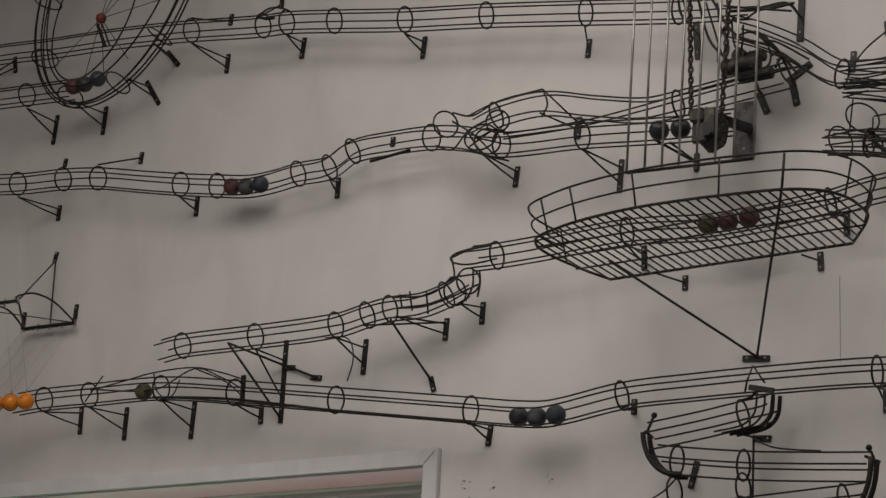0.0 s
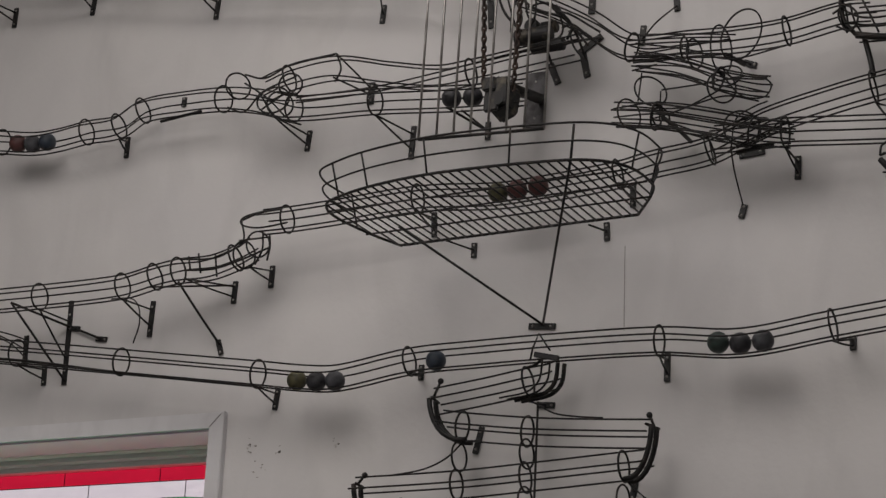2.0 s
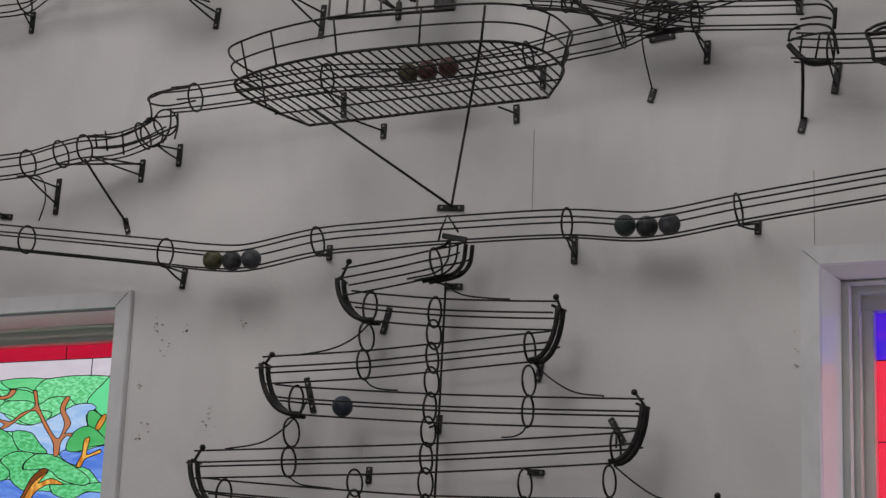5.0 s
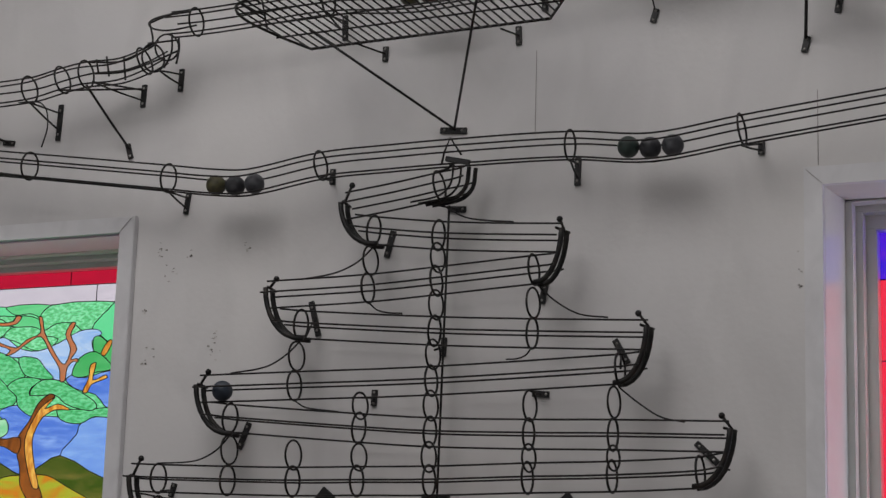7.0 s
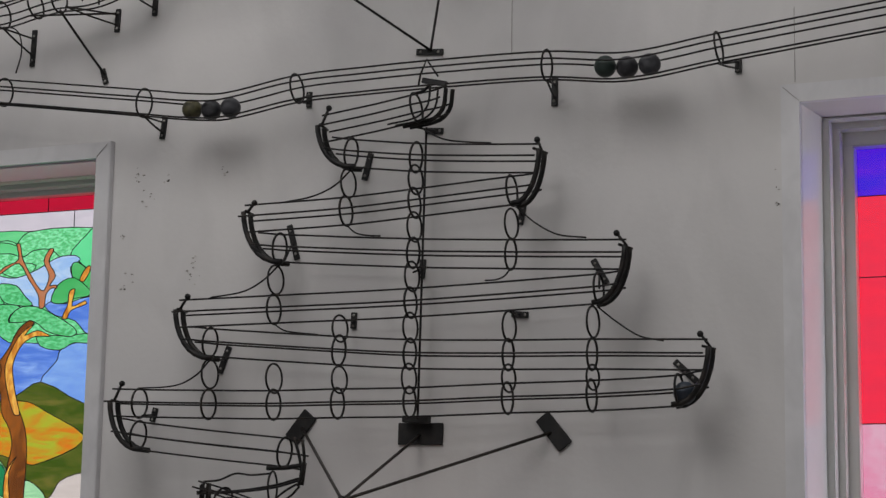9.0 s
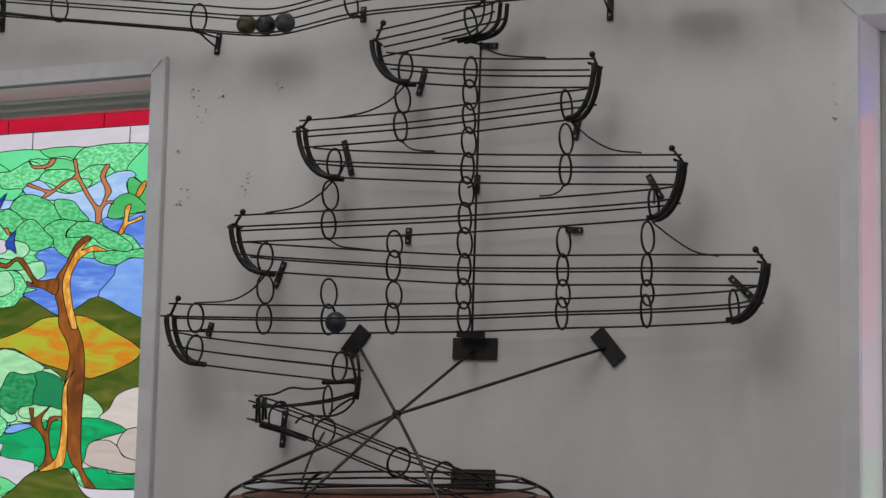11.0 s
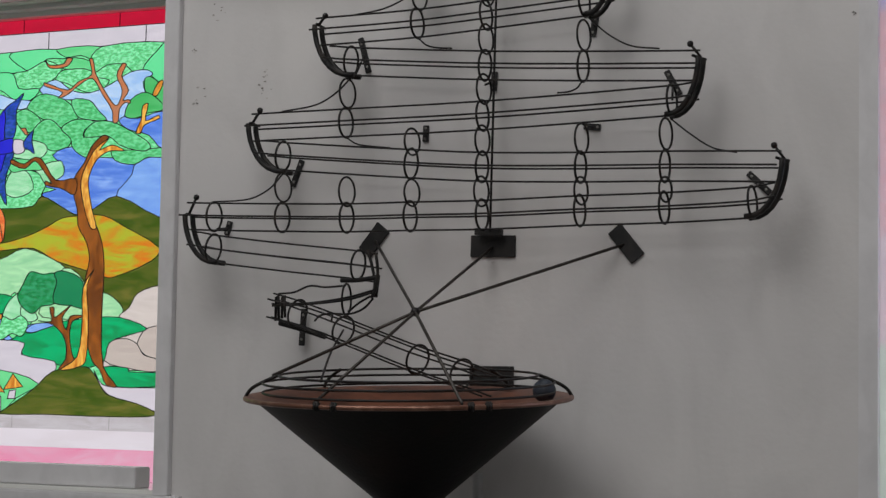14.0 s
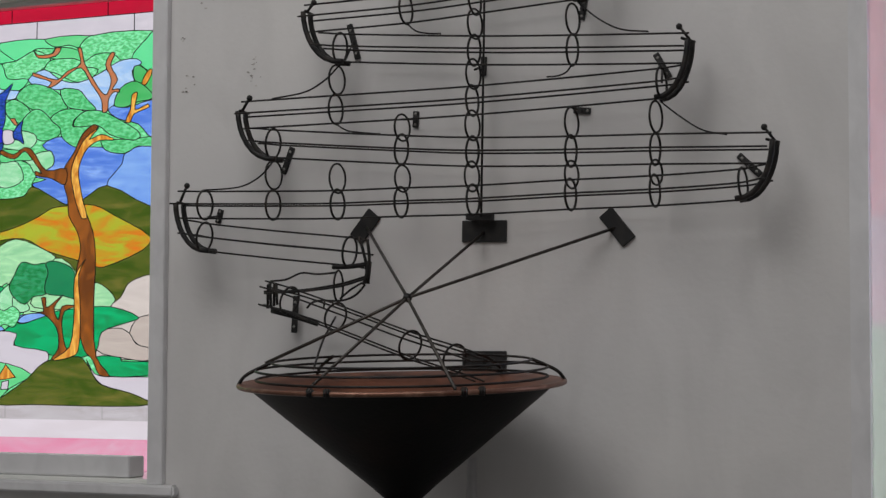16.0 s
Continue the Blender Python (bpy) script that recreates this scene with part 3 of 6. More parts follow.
# ---- last track into the funnel ----
last = thing("ball_track", "short twisting iron wire track that drops into the funnel", "ball track", "ball tracks on the wall")
ring("ring", (0.626, -0.120, 1.720), (1, 0.2, 0), 0.043, last)
for pts, r in (([(0.687, -0.120, 1.853), (0.703, -0.120, 1.805), (0.711, -0.120, 1.759), (0.702, -0.120, 1.723)], 0.0045), ([(0.728, -0.150, 1.840), (0.734, -0.150, 1.795), (0.730, -0.150, 1.754), (0.720, -0.150, 1.727)], 0.0045), ([(0.693, -0.100, 1.745), (0.619, -0.100, 1.727), (0.497, -0.100, 1.712), (0.383, -0.100, 1.710)], 0.003), ([(0.713, -0.140, 1.737), (0.640, -0.140, 1.719), (0.519, -0.140, 1.707), (0.407, -0.140, 1.703)], 0.003),
               ([(0.707, -0.120, 1.723), (0.678, -0.120, 1.696), (0.638, -0.120, 1.682), (0.570, -0.120, 1.682), (0.544, -0.120, 1.676), (0.529, -0.120, 1.662)], 0.003), ([(0.622, -0.120, 1.758), (0.560, -0.120, 1.754), (0.512, -0.120, 1.758), (0.463, -0.120, 1.741), (0.415, -0.120, 1.737)], 0.0028), ([(0.584, -0.120, 1.681), (0.581, -0.120, 1.662)], 0.0028),
               ([(0.698, -0.120, 1.729), (0.664, -0.120, 1.711), (0.631, -0.120, 1.687)], 0.003)):
    wire("bent_rail", pts, last, r)
wire("cross_bar", [(0.608, -0.120, 1.772), (0.663, -0.120, 1.773), (0.721, -0.120, 1.780)], last, 0.0065)
wire("stop_block", [(0.719, -0.120, 1.786), (0.712, -0.120, 1.726)], last, 0.0075)
for loop in (((0.407, -0.120, 1.662), (0.407, -0.120, 1.727), (0.414, -0.120, 1.732), (0.417, -0.120, 1.668)), ((0.438, -0.140, 1.668), (0.438, -0.140, 1.726), (0.445, -0.140, 1.731), (0.448, -0.140, 1.671))):
    part("stop_loop", tube(bmesh.new(), loop, 0.004), IRON, last)
wire("flat_bar", [(0.421, -0.120, 1.658), (0.492, -0.120, 1.641), (0.563, -0.120, 1.621)], last, 0.0095)
plate("wall_plate", (0.442, -0.020, 1.700), (0.436, -0.020, 1.597), last)
track("", [(0.399, -0.130, 1.704), (0.481, -0.130, 1.683), (0.650, -0.180, 1.636), (0.920, -0.280, 1.559), (1.072, -0.340, 1.523), (1.163, -0.380, 1.500)], (1, 2, 3, 4), (100, 30, 150, -65, -115), 0.038, 0.0026, parent=last)
wire("leg", [(0.650, -0.180, 1.636), (0.679, -0.300, 1.574), (0.760, -0.500, 1.498)], last, 0.003)


# ---- funnel ----
def funnel():
    t = thing("copper_funnel", "wide black cone funnel, brown copper inside, with wire rails", "funnel")
    c = Vector((0.990, -0.470, 1.466))
    R = 0.396
    tilt = Matrix.Translation(c) @ Matrix.Rotation(radians(3.4), 4, "X") @ Matrix.Rotation(radians(0.4), 4, "Y")
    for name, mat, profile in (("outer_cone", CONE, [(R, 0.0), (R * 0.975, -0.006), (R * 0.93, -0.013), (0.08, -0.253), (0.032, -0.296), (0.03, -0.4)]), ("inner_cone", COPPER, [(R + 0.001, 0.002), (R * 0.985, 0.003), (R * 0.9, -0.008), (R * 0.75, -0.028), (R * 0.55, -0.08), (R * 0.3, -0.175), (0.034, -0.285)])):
        bm = bmesh.new()
        n = 72
        rows = [[bm.verts.new((r * math.cos(2 * math.pi * i / n), r * math.sin(2 * math.pi * i / n), z)) for i in range(n)] for r, z in profile]
        for u, v in zip(rows, rows[1:]):
            for i in range(n):
                bm.faces.new((u[i], u[(i + 1) % n], v[(i + 1) % n], v[i]))
        bmesh.ops.transform(bm, matrix=tilt, verts=bm.verts)
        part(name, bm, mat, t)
    for r, z, w in ((R + 0.002, -0.002, 0.006), (R * 0.8, 0.052, 0.003), (R * 0.9, 0.034, 0.003), (R * 0.9, 0.012, 0.003)):
        pts = [tilt @ p for p in circle((0, 0, z), (1, 0, 0), (0, 1, 0), r, n=64)]
        part("rim" if r > R else "rail", tube(bmesh.new(), pts, w, 8, True), RIM if r > R else IRON, t)
    for deg in (207, 24, 75, 150):
        d = Vector((math.cos(radians(deg)), math.sin(radians(deg)), 0))
        pts = [tilt @ (d * (R + 0.003)), tilt @ (d * R * 0.97 + Vector((0, 0, 0.02))), tilt @ (d * R * 0.9 + Vector((0, 0, 0.036))), tilt @ (d * R * 0.8 + Vector((0, 0, 0.053)))]
        wire("rail_post", pts, t, 0.0045)
    node = Vector((0.950, -0.360, 1.677))
    for p, a, b, end in ((0.046, (0.675, 0.000, 1.925), (0.618, 0.000, 1.855), (1.311, -0.860, 1.456)), (0.058, (0.940, 0.000, 1.868), (1.069, 0.000, 1.866), (0.920, -0.820, 1.449)), (0.044, (1.348, 0.000, 1.908), (1.413, 0.000, 1.829), (0.680, -0.600, 1.511))):
        plate("wall_plate", a, b, t, p, 0.008, screws=False)
        m = (Vector(a) + Vector(b)) / 2
        wire("rod", [m, node, end], t, 0.0042, ROD, n=1)
    plate("tab", (0.965, -0.020, 1.905), (1.041, -0.020, 1.901), t, 0.018, 0.02, screws=False)
    bm = bmesh.new()
    bmesh.ops.create_uvsphere(bm, u_segments=12, v_segments=8, radius=0.012, matrix=Matrix.Translation(node))
    part("knot", bm, IRON, t)
    plate("wall_plate", (0.944, 0.000, 1.517), (1.069, 0.000, 1.517), t, 0.06, 0.012, screws=False)
    wire("arm", [(1.012, -0.010, 1.517), tilt @ Vector((0.1, R * 0.96, 0))], t, 0.008)
    for deg in (264.6, 271, 316.6, 323):
        q = tilt @ Vector(((R + 0.004) * math.cos(radians(deg)), (R + 0.004) * math.sin(radians(deg)), 0))
        bm = bmesh.new()
        bmesh.ops.create_cone(bm, cap_ends=True, segments=10, radius1=0.0095, radius2=0.0095, depth=0.022, matrix=Matrix.Translation(q))
        bmesh.ops.bevel(bm, geom=list(bm.edges), offset=0.003, segments=2, affect="EDGES")
        part("clamp", bm, IRON, t)
    part("drain_pipe", tube(bmesh.new(), [(0.981, -0.030, 1.264), (0.985, -0.030, 0.395)], 0.014, 10), CASING, t, "grey painted pipe")
    return t


funnel()


# ---- stained glass ----
def glass(name, colour, second=None, scale=14.0, ripple=0.0, low=0.35, high=0.68, streak=(0.5, 1.9)):
    m = bpy.data.materials.new(name)
    m.use_nodes = True
    nt = m.node_tree
    nt.nodes.remove(nt.nodes["Principled BSDF"])
    out = nt.nodes["Material Output"]
    co = nt.nodes.new("ShaderNodeTexCoord")
    n = nt.nodes.new("ShaderNodeTexNoise")
    n.inputs["Scale"].default_value, n.inputs["Detail"].default_value, n.inputs["Distortion"].default_value = scale, 7, 1.0
    n.inputs["Roughness"].default_value = 0.68
    flow = nt.nodes.new("ShaderNodeMapping")
    flow.inputs["Scale"].default_value = (streak[0], 1.0, streak[1])
    flow.inputs["Rotation"].default_value = (0, 0.25, 0)
    nt.links.new(co.outputs["Object"], flow.inputs["Vector"])
    nt.links.new(flow.outputs[0], n.inputs["Vector"])
    ramp = nt.nodes.new("ShaderNodeValToRGB")
    ramp.color_ramp.elements[0].position, ramp.color_ramp.elements[1].position = low, high
    ramp.color_ramp.elements[0].color = (*[c**0.5 for c in colour], 1)
    ramp.color_ramp.elements[1].color = (*[c**0.5 for c in (second or [c * 0.8 for c in colour])], 1)
    nt.links.new(n.outputs[0], ramp.inputs[0])
    tint = ramp.outputs[0]
    if ripple:
        # rolled ripples in the sheet
        cells = nt.nodes.new("ShaderNodeTexNoise")
        cells.inputs["Scale"].default_value, cells.inputs["Detail"].default_value = ripple, 1.0
        squash = nt.nodes.new("ShaderNodeMapping")
        squash.inputs["Scale"].default_value = (0.6, 1.0, 1.3)
        squash.inputs["Rotation"].default_value = (0, -0.3, 0)
        nt.links.new(co.outputs["Object"], squash.inputs["Vector"])
        nt.links.new(squash.outputs[0], cells.inputs["Vector"])
        shade = nt.nodes.new("ShaderNodeValToRGB")
        shade.color_ramp.elements[0].position, shade.color_ramp.elements[1].position = 0.44, 0.58
        shade.color_ramp.elements[0].color, shade.color_ramp.elements[1].color = (1, 1, 1, 1), (0.64, 0.84, 0.7, 1)
        mul = nt.nodes.new("ShaderNodeMix")
        mul.data_type, mul.blend_type = "RGBA", "MULTIPLY"
        mul.inputs["Factor"].default_value = 1.0
        nt.links.new(cells.outputs[0], shade.inputs[0])
        nt.links.new(tint, mul.inputs["A"])
        nt.links.new(shade.outputs[0], mul.inputs["B"])
        tint = mul.outputs["Result"]
    tr, gl, mix = nt.nodes.new("ShaderNodeBsdfTransparent"), nt.nodes.new("ShaderNodeBsdfGlossy"), nt.nodes.new("ShaderNodeMixShader")
    gl.inputs["Roughness"].default_value = 0.25
    mix.inputs[0].default_value = 0.03
    nt.links.new(tint, tr.inputs[0])
    nt.links.new(tr.outputs[0], mix.inputs[1])
    nt.links.new(gl.outputs[0], mix.inputs[2])
    nt.links.new(mix.outputs[0], out.inputs[0])
    return m


GLASS = {
    "flat": glass("flat_green_glass", (0.11, 0.66, 0.27), (0.16, 0.7, 0.32), 10),
    "green": glass("green_glass", (0.1, 0.56, 0.2), (0.17, 0.64, 0.27), 12),
    "mint": glass("mint_glass", (0.2, 0.7, 0.34), (0.28, 0.76, 0.41), 12, 125),
    "ripple": glass("rippled_green_glass", (0.13, 0.58, 0.25), (0.2, 0.64, 0.31), 12, 115),
    "leaf": glass("leaf_glass", (0.05, 0.4, 0.1), (0.12, 0.5, 0.18), 14),
    "pale": glass("pale_green_glass", (0.42, 0.74, 0.48), (0.2, 0.6, 0.28), 22),
    "fresh": glass("fresh_green_glass", (0.4, 0.72, 0.4), (0.26, 0.58, 0.3), 24),
    "deep": glass("deep_green_glass", (0.008, 0.4, 0.14), (0.012, 0.24, 0.07), 15, 0, 0.42, 0.64),
    "bush": glass("bush_glass", (0.04, 0.34, 0.14), (0.03, 0.26, 0.1), 30, 70, 0.44, 0.58),
    "fern": glass("fern_glass", (0.012, 0.19, 0.075), (0.02, 0.24, 0.09), 15),
    "cloud": glass("cloudy_sky_glass", (0.25, 0.45, 0.78), (0.5, 0.64, 0.8), 12),
    "haze": glass("hazy_sky_glass", (0.14, 0.29, 0.72), (0.24, 0.42, 0.78), 12),
    "sky": glass("blue_sky_glass", (0.08, 0.19, 0.64), (0.26, 0.42, 0.8), 16, 0, 0.44, 0.66, (0.4, 2.0)),
    "wing": glass("wing_glass", (0.04, 0.1, 0.5), (0.02, 0.05, 0.38), 20, 90),
    "trunk": glass("trunk_glass", (0.3, 0.095, 0.016), (0.12, 0.038, 0.01), 15, 0, 0.4, 0.62, (1.6, 0.6)),
    "amber": glass("amber_glass", (0.8, 0.46, 0.09), (0.5, 0.17, 0.02), 20, 0, 0.42, 0.6, (1.8, 0.6)),
    "twig": glass("twig_glass", (0.5, 0.16, 0.05), (0.42, 0.2, 0.12), 20),
    "gold": glass("golden_hill_glass", (0.62, 0.17, 0.012), (0.38, 0.42, 0.03), 12, 0, 0.4, 0.6, (0.55, 1.8)),
    "olive": glass("olive_glass", (0.045, 0.085, 0.008), (0.16, 0.15, 0.03), 11, 0, 0.42, 0.66, (0.45, 1.9)),
    "brick": glass("brick_red_glass", (0.66, 0.12, 0.03), (0.75, 0.26, 0.08), 26, 0, 0.42, 0.6),
    "roof": glass("salmon_roof_glass", (0.72, 0.32, 0.16), (0.78, 0.45, 0.28), 30, 0, 0.42, 0.6),
    "slate": glass("slate_glass", (0.09, 0.08, 0.12), (0.14, 0.12, 0.16), 30),
    "navy": glass("navy_glass", (0.018, 0.02, 0.5), (0.03, 0.03, 0.6), 9),
    "rock": glass("stone_glass", (0.6, 0.54, 0.5), (0.52, 0.47, 0.43), 10),
    "stone": glass("grey_stone_glass", (0.44, 0.38, 0.34), (0.5, 0.44, 0.39), 10),
    "frost": glass("frosted_white_glass", (0.66, 0.62, 0.66), (0.6, 0.55, 0.58), 5),
    "white": glass("white_glass", (0.6, 0.56, 0.61), (0.54, 0.51, 0.56), 8),
    "strip": glass("frosted_strip_glass", (0.42, 0.39, 0.4), (0.52, 0.5, 0.52), 12),
    "red": glass("red_glass", (0.5, 0.008, 0.035), (0.42, 0.007, 0.03), 10),
    "scarlet": glass("scarlet_glass", (0.85, 0.025, 0.06), (0.78, 0.03, 0.07), 10),
    "blue": glass("dark_blue_glass", (0.022, 0.016, 0.55), (0.016, 0.012, 0.42), 10),
    "violet": glass("violet_blue_glass", (0.03, 0.014, 0.6), (0.16, 0.01, 0.62), 7),
    "pink": glass("pink_glass", (0.68, 0.24, 0.37), (0.66, 0.36, 0.46), 4, 0, 0.4, 0.62, (0.8, 1.5)),
}


def stained(parent, pieces, y):
    """Coloured panes cut from overlapping outlines (later ones win), joined by lead."""
    from mathutils.geometry import delaunay_2d_cdt
    verts, faces = [], []
    for colour, pts in pieces:
        if len(pts) > 4:
            pts = [(p.x, p.y) for p in smooth_path([(x, z, 0) for x, z in pts], 3, True)]
        area = sum(a[0] * b[1] - b[0] * a[1] for a, b in zip(pts, pts[1:] + pts[:1]))
        ring_pts = pts if area > 0 else list(reversed(pts))
        faces.append(list(range(len(verts), len(verts) + len(pts))))
        verts += [Vector(p) for p in ring_pts]
    vo, eo, fo, _, _, owner = delaunay_2d_cdt(verts, [], faces, 1, 1e-4)
    top = [max(o) if o else -1 for o in owner]
    sides = {}
    for i, f in enumerate(fo):
        for a, b in zip(f, f[1:] + f[:1]):
            sides.setdefault(frozenset((a, b)), []).append(i)
    # connected groups of one owner become one pane
    group = list(range(len(fo)))

    def root(i):
        while group[i] != i:
            i = group[i]
        return i

    lead = bmesh.new()
    for e, fs in sides.items():
        if len(fs) == 2 and top[fs[0]] == top[fs[1]]:
            group[root(fs[0])] = root(fs[1])
        else:
            if all(pieces[top[f]][0] in ("strip", "frost", "pink") for f in fs):
                continue
            a, b = [vo[i] for i in e]
            if (a - b).length > 1e-4:
                d = (b - a).normalized() * 0.0015
                tube(lead, [(a.x - d.x, y, a.y - d.y), (b.x + d.x, y, b.y + d.y)], 0.0015, 5)
    panes = {}
    for i in range(len(fo)):
        if top[i] >= 0:
            panes.setdefault(root(i), []).append(fo[i])
    for r, fs in panes.items():
        bm = bmesh.new()
        vs = {}
        for f in fs:
            for i in f:
                if i not in vs:
                    vs[i] = bm.verts.new((vo[i].x, y, vo[i].y))
            try:
                bm.faces.new([vs[i] for i in f])
            except ValueError:
                pass
        ext = bmesh.ops.extrude_face_region(bm, geom=list(bm.faces))
        bmesh.ops.translate(bm, vec=(0, 0.003, 0), verts=[v for v in ext["geom"] if isinstance(v, bmesh.types.BMVert)])
        part("pane", bm, GLASS[pieces[top[r]][0]], parent, smooth=False)
    part("lead_came", lead, LEAD, parent)


def band(x0, x1, z0, z1):
    return [(x0, z0), (x1, z0), (x1, z1), (x0, z1)]


GX0, GX1 = WX[0] + 0.03, WX[1] - 0.01
Z_TOP, Z_RED, Z_WHITE = 2.662, 2.607, 2.548
Z_BOTTOM, Z_STRIP, Z_PALE = 1.385, 1.334, 1.277
PICTURE = [("mint", band(GX0, GX1, Z_BOTTOM, Z_WHITE))]
for k in range(5):
    xa = GX0 + (GX1 - GX0) * k / 5
    xb = GX0 + (GX1 - GX0) * (k + 1) / 5
    PICTURE += [("red", band(xa, xb, Z_RED, Z_TOP + 0.02))]
    PICTURE += [("white", band(xa + 0.1 if k else xa, min(xb + 0.1, GX1), Z_WHITE, Z_RED))]
    PICTURE += [("strip", band(xa, xb, Z_STRIP, Z_BOTTOM))]
PICTURE += [("frost", band(GX0, GX1, Z_PALE, Z_STRIP)), ("pink", band(GX0, GX1, WZ[0] + 0.008, Z_PALE))]
